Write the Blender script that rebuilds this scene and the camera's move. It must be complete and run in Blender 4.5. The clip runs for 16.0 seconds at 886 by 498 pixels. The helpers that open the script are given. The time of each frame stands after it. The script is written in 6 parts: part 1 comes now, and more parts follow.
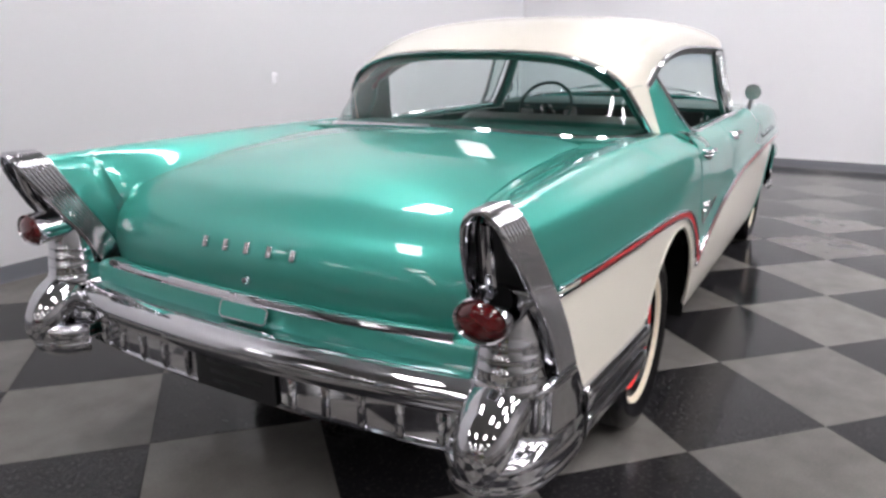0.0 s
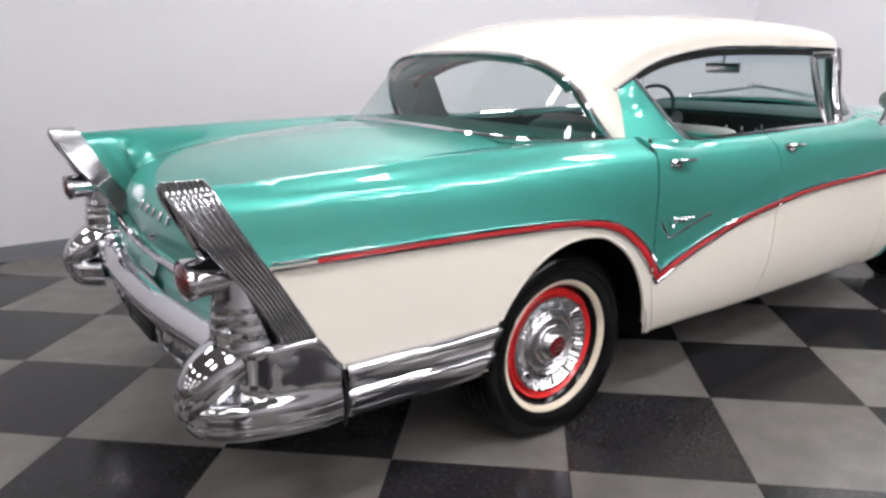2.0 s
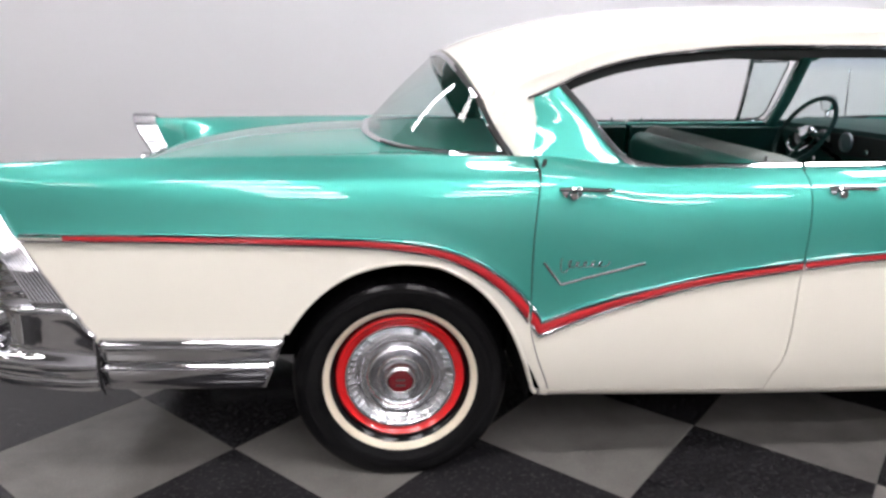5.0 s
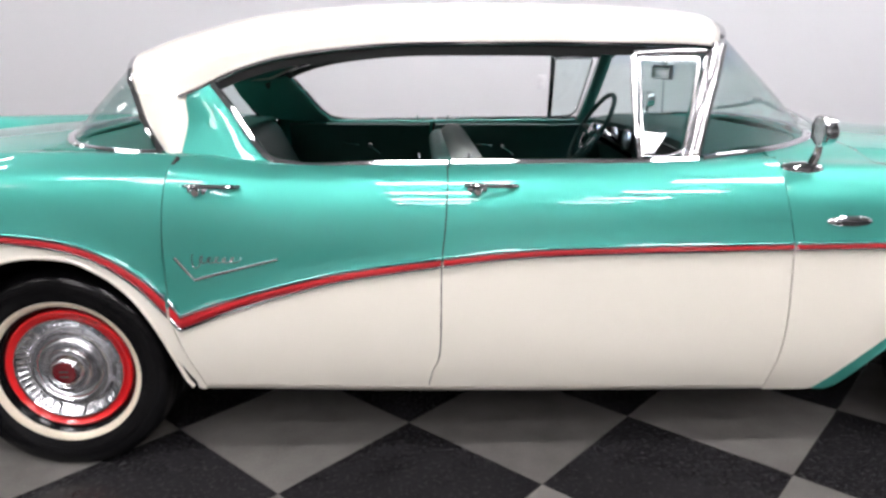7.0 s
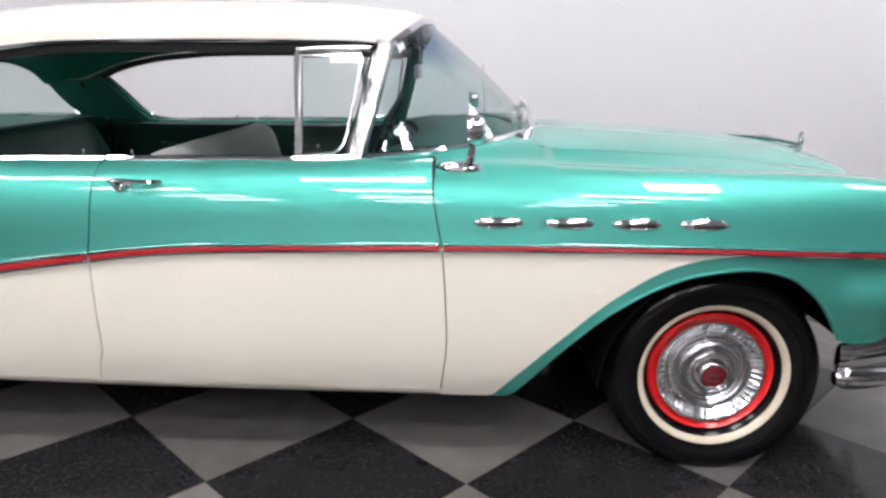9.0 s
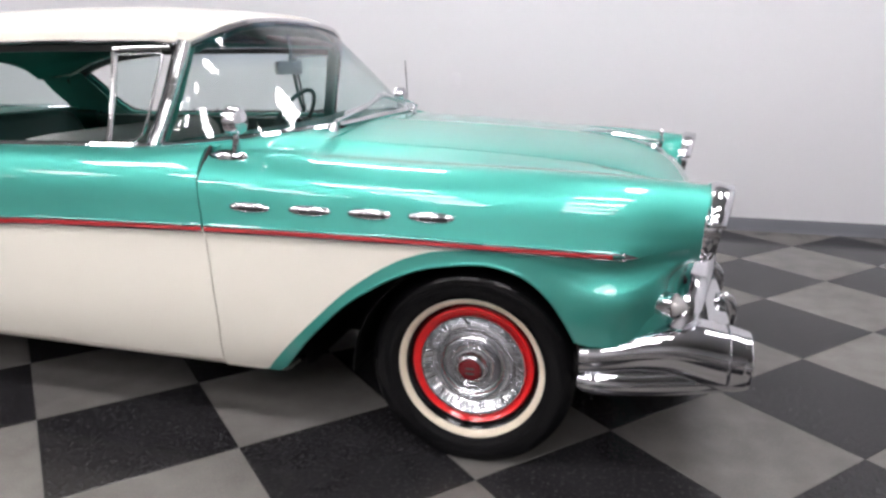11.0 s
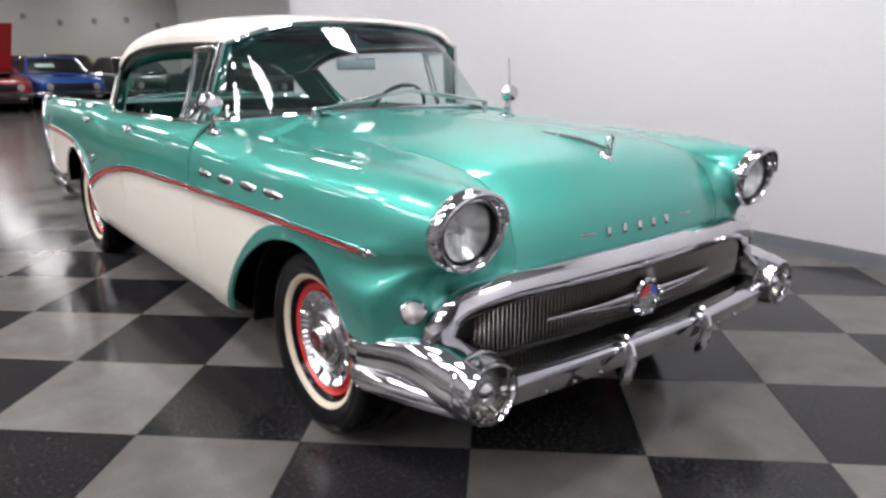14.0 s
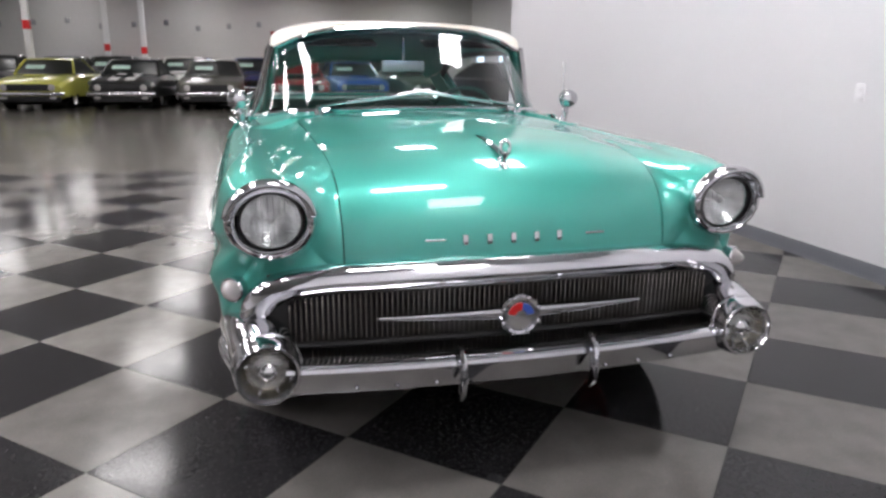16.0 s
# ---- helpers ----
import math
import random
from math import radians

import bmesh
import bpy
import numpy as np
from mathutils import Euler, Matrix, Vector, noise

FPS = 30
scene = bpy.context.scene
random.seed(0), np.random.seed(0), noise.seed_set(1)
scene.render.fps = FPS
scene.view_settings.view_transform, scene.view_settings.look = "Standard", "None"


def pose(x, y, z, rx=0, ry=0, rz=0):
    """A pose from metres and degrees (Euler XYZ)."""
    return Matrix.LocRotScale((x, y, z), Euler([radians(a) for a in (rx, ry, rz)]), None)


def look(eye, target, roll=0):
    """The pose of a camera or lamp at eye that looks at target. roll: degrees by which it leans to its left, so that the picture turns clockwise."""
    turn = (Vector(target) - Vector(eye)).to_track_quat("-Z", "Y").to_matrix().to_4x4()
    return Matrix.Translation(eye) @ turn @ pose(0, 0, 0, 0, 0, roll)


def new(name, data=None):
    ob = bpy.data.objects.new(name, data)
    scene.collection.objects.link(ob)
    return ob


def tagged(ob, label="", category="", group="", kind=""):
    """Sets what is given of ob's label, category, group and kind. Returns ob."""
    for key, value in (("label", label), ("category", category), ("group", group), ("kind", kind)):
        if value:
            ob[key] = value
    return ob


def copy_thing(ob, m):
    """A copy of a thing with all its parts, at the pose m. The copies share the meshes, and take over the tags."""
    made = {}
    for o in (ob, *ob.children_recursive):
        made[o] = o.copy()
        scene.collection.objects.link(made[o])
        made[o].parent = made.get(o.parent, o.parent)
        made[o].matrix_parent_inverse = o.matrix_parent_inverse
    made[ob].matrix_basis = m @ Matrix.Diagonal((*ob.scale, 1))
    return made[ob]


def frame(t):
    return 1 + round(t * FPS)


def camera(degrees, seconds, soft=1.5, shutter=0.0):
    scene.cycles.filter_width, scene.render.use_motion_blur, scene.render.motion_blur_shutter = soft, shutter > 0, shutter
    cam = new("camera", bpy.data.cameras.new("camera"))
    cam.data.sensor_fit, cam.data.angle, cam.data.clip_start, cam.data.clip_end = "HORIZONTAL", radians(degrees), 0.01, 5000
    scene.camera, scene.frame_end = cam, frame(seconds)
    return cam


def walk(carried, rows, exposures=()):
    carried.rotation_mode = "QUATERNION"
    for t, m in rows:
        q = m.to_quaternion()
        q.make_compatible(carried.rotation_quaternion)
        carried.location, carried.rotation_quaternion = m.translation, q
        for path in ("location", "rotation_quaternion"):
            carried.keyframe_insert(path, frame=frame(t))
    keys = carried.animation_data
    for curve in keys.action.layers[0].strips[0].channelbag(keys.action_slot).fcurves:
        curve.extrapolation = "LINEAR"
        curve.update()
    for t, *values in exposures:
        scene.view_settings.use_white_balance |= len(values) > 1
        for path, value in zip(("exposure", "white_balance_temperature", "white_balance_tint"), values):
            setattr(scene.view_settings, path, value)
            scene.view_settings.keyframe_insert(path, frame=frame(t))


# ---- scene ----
cam = camera(64.9, 16.0, soft=2.8)
PATH = [
    (0, (-2.465, -1.398, 1.332), (-0.792, -0.437, 0.807), 0.1),
    (0.5, (-2.282, -1.689, 1.329), (-0.708, -0.572, 0.806), 0.0),
    (1, (-2.133, -1.954, 1.328), (-0.697, -0.662, 0.809), 0.1),
    (1.5, (-1.954, -2.246, 1.33), (-0.625, -0.845, 0.811), 0.1),
    (2, (-1.719, -2.465, 1.327), (-0.566, -0.915, 0.807), 0.2),
    (2.5, (-1.466, -2.594, 1.324), (-0.564, -0.886, 0.806), 0.3),
    (3, (-1.225, -2.685, 1.33), (-0.632, -0.847, 0.807), 0.5),
    (5.5, (0.261, -2.936, 1.339), (0.432, -1.013, 0.815), 0.8),
    (6, (0.574, -2.974, 1.342), (0.74, -1.052, 0.817), 0.6),
    (6.5, (0.87, -2.994, 1.337), (1.002, -1.068, 0.816), 0.4),
    (7, (1.16, -2.997, 1.349), (1.237, -1.07, 0.82), 0.4),
    (7.5, (1.495, -2.997, 1.339), (1.505, -1.066, 0.818), 0.2),
    (8, (1.811, -3.002, 1.327), (1.791, -1.068, 0.818), 0.2),
    (8.5, (2.099, -2.968, 1.357), (2.057, -1.043, 0.817), 0.6),
    (9, (2.419, -2.988, 1.332), (2.349, -1.057, 0.816), 0.4),
    (9.5, (2.753, -2.988, 1.332), (2.681, -1.057, 0.816), 0.3),
    (12, (4.299, -2.731, 1.338), (3.347, -1.054, 0.809), 0.0),
    (12.5, (4.579, -2.575, 1.324), (3.451, -1.009, 0.8), 0.1),
    (13, (4.848, -2.383, 1.315), (3.579, -0.927, 0.794), -0.0),
    (13.5, (5.095, -2.178, 1.308), (3.706, -0.836, 0.789), -0.0),
    (14, (5.341, -1.937, 1.303), (3.83, -0.732, 0.786), -0.1),
    (14.5, (5.524, -1.689, 1.298), (3.916, -0.617, 0.784), -0.1),
    (15, (5.707, -1.391, 1.294), (3.983, -0.517, 0.783), -0.0),
    (15.5, (5.848, -1.075, 1.294), (4.038, -0.393, 0.784), 0.2),
    (16, (5.973, -0.753, 1.288), (4.1, -0.263, 0.786), 0.5),
]
walk(cam, [(t, look(eye, target, roll)) for t, eye, target, roll in PATH], exposures=[(0, -0.07), (3, 0.02), (6, 0.12), (8, 0.08), (9.5, 0.07), (12, 0.02), (16, 0.04)])

# ---- light ----
world = bpy.data.worlds.new("hall_world")
scene.world = world
world.use_nodes = True
world.node_tree.nodes["Background"].inputs[0].default_value = (0.5, 0.52, 0.55, 1)
world.node_tree.nodes["Background"].inputs[1].default_value = 0.15
scene.view_settings.exposure = 0.0
LAMP_POWER = 37.0
CEILING = 5.0


# ---- materials ----
def material(name, base, rough=0.5, metal=0.0, coat=0.0, coat_rough=0.03, vary=0.08, scale=6.0, bump=0.0, bump_scale=200.0, rough_vary=0.0,
             flake=0.0, ior=1.5, spec=0.5):
    m = bpy.data.materials.new(name)
    m.use_nodes = True
    nt = m.node_tree
    b = nt.nodes["Principled BSDF"]
    b.inputs["Roughness"].default_value = rough
    b.inputs["Metallic"].default_value = metal
    b.inputs["Coat Weight"].default_value = coat
    b.inputs["Coat Roughness"].default_value = coat_rough
    b.inputs["IOR"].default_value = ior
    b.inputs["Specular IOR Level"].default_value = spec
    tc = nt.nodes.new("ShaderNodeTexCoord")
    n1 = nt.nodes.new("ShaderNodeTexNoise")
    n1.inputs["Scale"].default_value = scale
    n1.inputs["Detail"].default_value = 6
    nt.links.new(tc.outputs["Object"], n1.inputs["Vector"])
    n2 = nt.nodes.new("ShaderNodeTexNoise")
    n2.inputs["Scale"].default_value = scale * 23
    n2.inputs["Detail"].default_value = 2
    nt.links.new(tc.outputs["Object"], n2.inputs["Vector"])
    mixn = nt.nodes.new("ShaderNodeMath")
    mixn.operation = "MULTIPLY_ADD"
    mixn.inputs[1].default_value = 0.4
    nt.links.new(n2.outputs["Fac"], mixn.inputs[0])
    half = nt.nodes.new("ShaderNodeMath")
    half.operation = "MULTIPLY"
    half.inputs[1].default_value = 0.6
    nt.links.new(n1.outputs["Fac"], half.inputs[0])
    nt.links.new(half.outputs[0], mixn.inputs[2])
    ramp = nt.nodes.new("ShaderNodeMix")
    ramp.data_type = "RGBA"
    lo = [max(0.0, c * (1 - vary)) for c in base]
    hi = [min(1.0, c * (1 + vary)) for c in base]
    ramp.inputs["A"].default_value = (*lo, 1)
    ramp.inputs["B"].default_value = (*hi, 1)
    nt.links.new(mixn.outputs[0], ramp.inputs["Factor"])
    nt.links.new(ramp.outputs["Result"], b.inputs["Base Color"])
    if rough_vary:
        mr = nt.nodes.new("ShaderNodeMapRange")
        mr.inputs["To Min"].default_value = max(0.0, rough - rough_vary)
        mr.inputs["To Max"].default_value = rough + rough_vary
        nt.links.new(n1.outputs["Fac"], mr.inputs["Value"])
        nt.links.new(mr.outputs["Result"], b.inputs["Roughness"])
    if bump:
        n3 = nt.nodes.new("ShaderNodeTexNoise")
        n3.inputs["Scale"].default_value = bump_scale
        n3.inputs["Detail"].default_value = 3
        nt.links.new(tc.outputs["Object"], n3.inputs["Vector"])
        bp = nt.nodes.new("ShaderNodeBump")
        bp.inputs["Strength"].default_value = bump
        bp.inputs["Distance"].default_value = 0.002
        nt.links.new(n3.outputs["Fac"], bp.inputs["Height"])
        nt.links.new(bp.outputs["Normal"], b.inputs["Normal"])
    return m


def glass_material(name, tint, gloss=1.0, milk=0.0, band=None):
    m = bpy.data.materials.new(name)
    m.use_nodes = True
    nt = m.node_tree
    nt.nodes.clear()
    out = nt.nodes.new("ShaderNodeOutputMaterial")
    tr = nt.nodes.new("ShaderNodeBsdfTransparent")
    tr.inputs["Color"].default_value = (*tint, 1)
    gl = nt.nodes.new("ShaderNodeBsdfGlossy")
    gl.inputs["Roughness"].default_value = 0.02
    lw = nt.nodes.new("ShaderNodeLayerWeight")
    lw.inputs["Blend"].default_value = 0.5
    p5 = nt.nodes.new("ShaderNodeMath")
    p5.operation = "POWER"
    p5.inputs[1].default_value = 4.0
    nt.links.new(lw.outputs["Facing"], p5.inputs[0])
    fr = nt.nodes.new("ShaderNodeMath")
    fr.operation = "MULTIPLY_ADD"
    fr.inputs[1].default_value = 0.85
    fr.inputs[2].default_value = 0.10
    nt.links.new(p5.outputs[0], fr.inputs[0])
    mul = nt.nodes.new("ShaderNodeMath")
    mul.operation = "MULTIPLY"
    mul.inputs[1].default_value = gloss
    mix = nt.nodes.new("ShaderNodeMixShader")
    nt.links.new(fr.outputs[0], mul.inputs[0])
    nt.links.new(mul.outputs[0], mix.inputs[0])
    body = tr
    if band:
        # a bluish shade band across the top of the glass
        tc = nt.nodes.new("ShaderNodeTexCoord")
        xyz = nt.nodes.new("ShaderNodeSeparateXYZ")
        up = nt.nodes.new("ShaderNodeMapRange")
        up.inputs["From Min"].default_value, up.inputs["From Max"].default_value = band
        shade = nt.nodes.new("ShaderNodeMix")
        shade.data_type = "RGBA"
        shade.inputs["A"].default_value = (*tint, 1)
        shade.inputs["B"].default_value = (0.26, 0.40, 0.60, 1)
        nt.links.new(tc.outputs["Object"], xyz.inputs[0])
        nt.links.new(xyz.outputs["Z"], up.inputs["Value"])
        nt.links.new(up.outputs["Result"], shade.inputs["Factor"])
        nt.links.new(shade.outputs["Result"], tr.inputs["Color"])
    if milk:
        pale = nt.nodes.new("ShaderNodeBsdfDiffuse")
        pale.inputs["Color"].default_value = (0.8, 0.8, 0.8, 1)
        body = nt.nodes.new("ShaderNodeMixShader")
        body.inputs[0].default_value = milk
        nt.links.new(tr.outputs[0], body.inputs[1])
        nt.links.new(pale.outputs[0], body.inputs[2])
    nt.links.new(body.outputs[0], mix.inputs[1])
    nt.links.new(gl.outputs[0], mix.inputs[2])
    nt.links.new(mix.outputs[0], out.inputs["Surface"])
    return m


def lamp_material(name, colour, strength):
    m = bpy.data.materials.new(name)
    m.use_nodes = True
    b = m.node_tree.nodes["Principled BSDF"]
    b.inputs["Base Color"].default_value = (0.9, 0.9, 0.9, 1)
    b.inputs["Emission Color"].default_value = (*colour, 1)
    b.inputs["Emission Strength"].default_value = strength
    return m


def tile_material(name, base, speck, amount, rough):
    """Glossy vinyl floor tile with marbling, fine specks and scuffs, a little different from tile to tile."""
    m = material(name, base, rough, vary=0.55, scale=7.0, bump=0.06, bump_scale=60, rough_vary=0.04, spec=0.20)
    nt = m.node_tree
    b = nt.nodes["Principled BSDF"]
    tc = [n for n in nt.nodes if n.bl_idname == "ShaderNodeTexCoord"][0]
    info = nt.nodes.new("ShaderNodeObjectInfo")
    shift = nt.nodes.new("ShaderNodeVectorMath")
    shift.operation = "SCALE"
    shift.inputs[0].default_value = (37, 53, 0)
    nt.links.new(info.outputs["Random"], shift.inputs["Scale"])
    add = nt.nodes.new("ShaderNodeVectorMath")
    add.operation = "ADD"
    nt.links.new(tc.outputs["Object"], add.inputs[0])
    nt.links.new(shift.outputs[0], add.inputs[1])
    for n in nt.nodes:
        if n.bl_idname == "ShaderNodeTexNoise":
            nt.links.new(add.outputs[0], n.inputs["Vector"])
    sp = nt.nodes.new("ShaderNodeTexNoise")
    sp.inputs["Scale"].default_value = 62
    sp.inputs["Detail"].default_value = 5
    sp.inputs["Roughness"].default_value = 0.75
    nt.links.new(add.outputs[0], sp.inputs["Vector"])
    cr = nt.nodes.new("ShaderNodeMapRange")
    cr.inputs["From Min"].default_value = 0.54
    cr.inputs["From Max"].default_value = 0.72
    cr.inputs["To Max"].default_value = amount
    nt.links.new(sp.outputs["Fac"], cr.inputs["Value"])
    mix = nt.nodes.new("ShaderNodeMix")
    mix.data_type = "RGBA"
    mix.inputs["B"].default_value = (*speck, 1)
    src = b.inputs["Base Color"].links[0].from_socket
    nt.links.new(src, mix.inputs["A"])
    nt.links.new(cr.outputs["Result"], mix.inputs["Factor"])
    hsv = nt.nodes.new("ShaderNodeHueSaturation")
    val = nt.nodes.new("ShaderNodeMapRange")
    val.inputs["To Min"].default_value = 0.86
    val.inputs["To Max"].default_value = 1.12
    nt.links.new(info.outputs["Random"], val.inputs["Value"])
    nt.links.new(val.outputs["Result"], hsv.inputs["Value"])
    nt.links.new(mix.outputs["Result"], hsv.inputs["Color"])
    nt.links.new(hsv.outputs["Color"], b.inputs["Base Color"])
    return m


TEAL = material("teal_metallic_paint", (0.066, 0.375, 0.312), 0.45, metal=0.70, coat=1.0, coat_rough=0.02, vary=0.04, scale=3)
TEAL.node_tree.nodes["Principled BSDF"].inputs["Specular Tint"].default_value = (0.62, 0.92, 0.89, 1)
IVORY = material("ivory_paint", (0.775, 0.742, 0.652), 0.35, coat=0.7, coat_rough=0.03, vary=0.015, scale=3)
CHROME = material("chrome", (0.60, 0.60, 0.625), 0.05, metal=1.0, vary=0.04, scale=4, rough_vary=0.03)
HUBMETAL = material("polished_hub", (0.52, 0.52, 0.54), 0.22, metal=1.0, vary=0.05, scale=20)
HUBCHROME = material("hub_chrome", (0.66, 0.66, 0.68), 0.19, metal=1.0, vary=0.05, scale=20)
for spun in (HUBMETAL, HUBCHROME):
    lathed = spun.node_tree.nodes["Principled BSDF"]
    lathed.inputs["Anisotropic"].default_value = 0.6
    around = spun.node_tree.nodes.new("ShaderNodeTangent")
    around.direction_type, around.axis = "RADIAL", "Y"
    spun.node_tree.links.new(around.outputs["Tangent"], lathed.inputs["Tangent"])
EMBLEM_RED = material("emblem_red", (0.12, 0.006, 0.010), 0.25, coat=1.0, vary=0.25, scale=60)
BRIGHT = material("bright_satin_trim", (0.56, 0.56, 0.57), 0.13, metal=1.0, vary=0.05, scale=20)
SATIN = material("brushed_metal", (0.55, 0.55, 0.57), 0.3, metal=1.0, vary=0.08, scale=30)
BOWL = material("lamp_reflector", (0.46, 0.43, 0.37), 0.20, metal=1.0, vary=0.10, scale=30)
GRILLE = material("grille_metal", (0.39, 0.365, 0.34), 0.27, metal=1.0, vary=0.15, scale=12)
RED = material("red_enamel", (0.70, 0.015, 0.018), 0.3, coat=0.6, vary=0.06)
REDSTRIPE = material("red_stripe_paint", (0.52, 0.014, 0.022), 0.4, coat=0.15, vary=0.06)
LENS_RED = material("red_lens", (0.085, 0.003, 0.004), 0.1, coat=1.0, vary=0.2, scale=40)
RUBBER = material("tyre_rubber", (0.0045, 0.0045, 0.005), 0.14, vary=0.25, scale=20, spec=0.2, bump=0.22, bump_scale=90)
WHITEWALL = material("cream_whitewall", (0.66, 0.59, 0.46), 0.5, vary=0.06, scale=18)
DARKTRIM = material("dark_trim", (0.03, 0.03, 0.032), 0.35, vary=0.2)
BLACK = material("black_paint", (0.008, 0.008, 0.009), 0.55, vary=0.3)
UNDER = material("underbody_black", (0.003, 0.003, 0.003), 0.95, spec=0.08, vary=0.4, bump=0.3, bump_scale=30)
RUBSEAL = material("seam_rubber", (0.012, 0.013, 0.012), 0.7, vary=0.2)
VINYL = material("teal_vinyl", (0.028, 0.19, 0.15), 0.5, vary=0.1, scale=14, bump=0.2, bump_scale=260)
VINYL_DARK = material("dark_teal_vinyl", (0.012, 0.072, 0.060), 0.55, vary=0.15, scale=14, bump=0.2, bump_scale=260)
CLOTH = material("grey_seat_cloth", (0.30, 0.33, 0.31), 0.85, vary=0.12, scale=30, bump=0.4, bump_scale=500)
DASH = material("dash_black", (0.012, 0.014, 0.014), 0.4, vary=0.2)
GLASS = glass_material("tinted_glass", (0.82, 0.91, 0.90), 0.85)
WINDSHIELD = glass_material("banded_glass", (0.82, 0.91, 0.90), 0.85, band=(1.30, 1.47))
CLEAR = glass_material("clear_lens", (0.93, 0.95, 0.95), 1.2, 0.10)
WALLPAINT = material("white_wall_paint", (0.755, 0.755, 0.78), 0.55, vary=0.02, scale=1.2, bump=0.12, bump_scale=90)
# west wall's lit brightness is set in its own paint tone
WESTWALL_LIT = material("west_wall_lit_tone", (0.53, 0.53, 0.515), 0.8, vary=0.10, scale=0.35, bump=0.2, bump_scale=20)
# paler than the west wall, to throw fill onto chrome and body sides
GREYWALL = material("grey_hall_wall", (0.68, 0.68, 0.69), 0.8, vary=0.08, scale=0.6, bump=0.2, bump_scale=20)
BASEMAT = material("grey_baseboard", (0.11, 0.115, 0.13), 0.5, vary=0.1, scale=4)
CEILMAT = material("ceiling_paint", (0.52, 0.52, 0.53), 0.9, vary=0.06, scale=1.0)
CONCRETE = material("polished_concrete", (0.112, 0.104, 0.089), 0.18, vary=0.3, scale=0.7, bump=0.05, bump_scale=30, rough_vary=0.07, spec=0.18)
GROUT = material("floor_joint", (0.03, 0.03, 0.03), 0.5, vary=0.2)
TILE_DARK = tile_material("dark_tile", (0.0165, 0.0160, 0.0175), (0.13, 0.125, 0.12), 0.42, 0.14)
TILE_GREY = tile_material("grey_tile", (0.128, 0.123, 0.115), (0.22, 0.165, 0.155), 0.35, 0.145)
LAMP = lamp_material("lamp_diffuser", (1.0, 0.955, 0.99), LAMP_POWER)
HALL_LAMP = lamp_material("hall_lamp_diffuser", (1.0, 0.965, 0.97), 0.40 * LAMP_POWER)
WHITE = material("white_enamel", (0.75, 0.75, 0.75), 0.4, vary=0.05)
SILVERED = material("reflector", (0.92, 0.92, 0.92), 0.26, metal=1.0, vary=0.03)
AMBER = material("parking_lens", (0.42, 0.40, 0.39), 0.3, coat=1.0, vary=0.1, scale=40)
BLUE = material("blue_enamel", (0.05, 0.12, 0.5), 0.3, vary=0.05)


# ---- mesh helpers ----
def curve(*pts):
    """A smooth function through (x, value) pairs; monotone between them."""
    xs = np.array([p[0] for p in pts], float)
    ys = np.array([p[1] for p in pts], float)
    d = np.diff(ys) / np.diff(xs)
    m = np.zeros(len(xs))
    m[0], m[-1] = d[0], d[-1]
    for i in range(1, len(xs) - 1):
        if d[i - 1] * d[i] > 0:
            w1, w2 = 2 * (xs[i + 1] - xs[i]) + (xs[i] - xs[i - 1]), (xs[i + 1] - xs[i]) + 2 * (xs[i] - xs[i - 1])
            m[i] = (w1 + w2) / (w1 / d[i - 1] + w2 / d[i])

    def f(x):
        x = np.asarray(x, float)
        c = np.clip(x, xs[0], xs[-1])
        i = np.clip(np.searchsorted(xs, c, "right") - 1, 0, len(xs) - 2)
        h = xs[i + 1] - xs[i]
        t = (c - xs[i]) / h
        return ((2 * t**3 - 3 * t**2 + 1) * ys[i] + (t**3 - 2 * t**2 + t) * h * m[i]
                + (-2 * t**3 + 3 * t**2) * ys[i + 1] + (t**3 - t**2) * h * m[i + 1])
    return f


def spline(pts, n, skip=0):
    """n points along a smooth line through points, from the one numbered skip on."""
    p = np.array(pts, float)
    k = np.r_[0, np.cumsum(np.linalg.norm(np.diff(p, axis=0), axis=1))]
    t = np.linspace(k[skip], k[-1], n)
    out = []
    for a in range(p.shape[1]):
        m = np.gradient(p[:, a], k) if len(k) > 2 else np.full(len(k), (p[-1, a] - p[0, a]) / k[-1])
        i = np.clip(np.searchsorted(k, t, "right") - 1, 0, len(k) - 2)
        h = k[i + 1] - k[i]
        s = (t - k[i]) / h
        out.append((2 * s**3 - 3 * s**2 + 1) * p[i, a] + (s**3 - 2 * s**2 + s) * h * m[i]
                   + (-2 * s**3 + 3 * s**2) * p[i + 1, a] + (s**3 - s**2) * h * m[i + 1])
    return np.stack(out, 1)


def empty(name, parent=None):
    e = new(name)
    e.empty_display_size = 0.1
    if parent:
        e.parent = parent
    return e


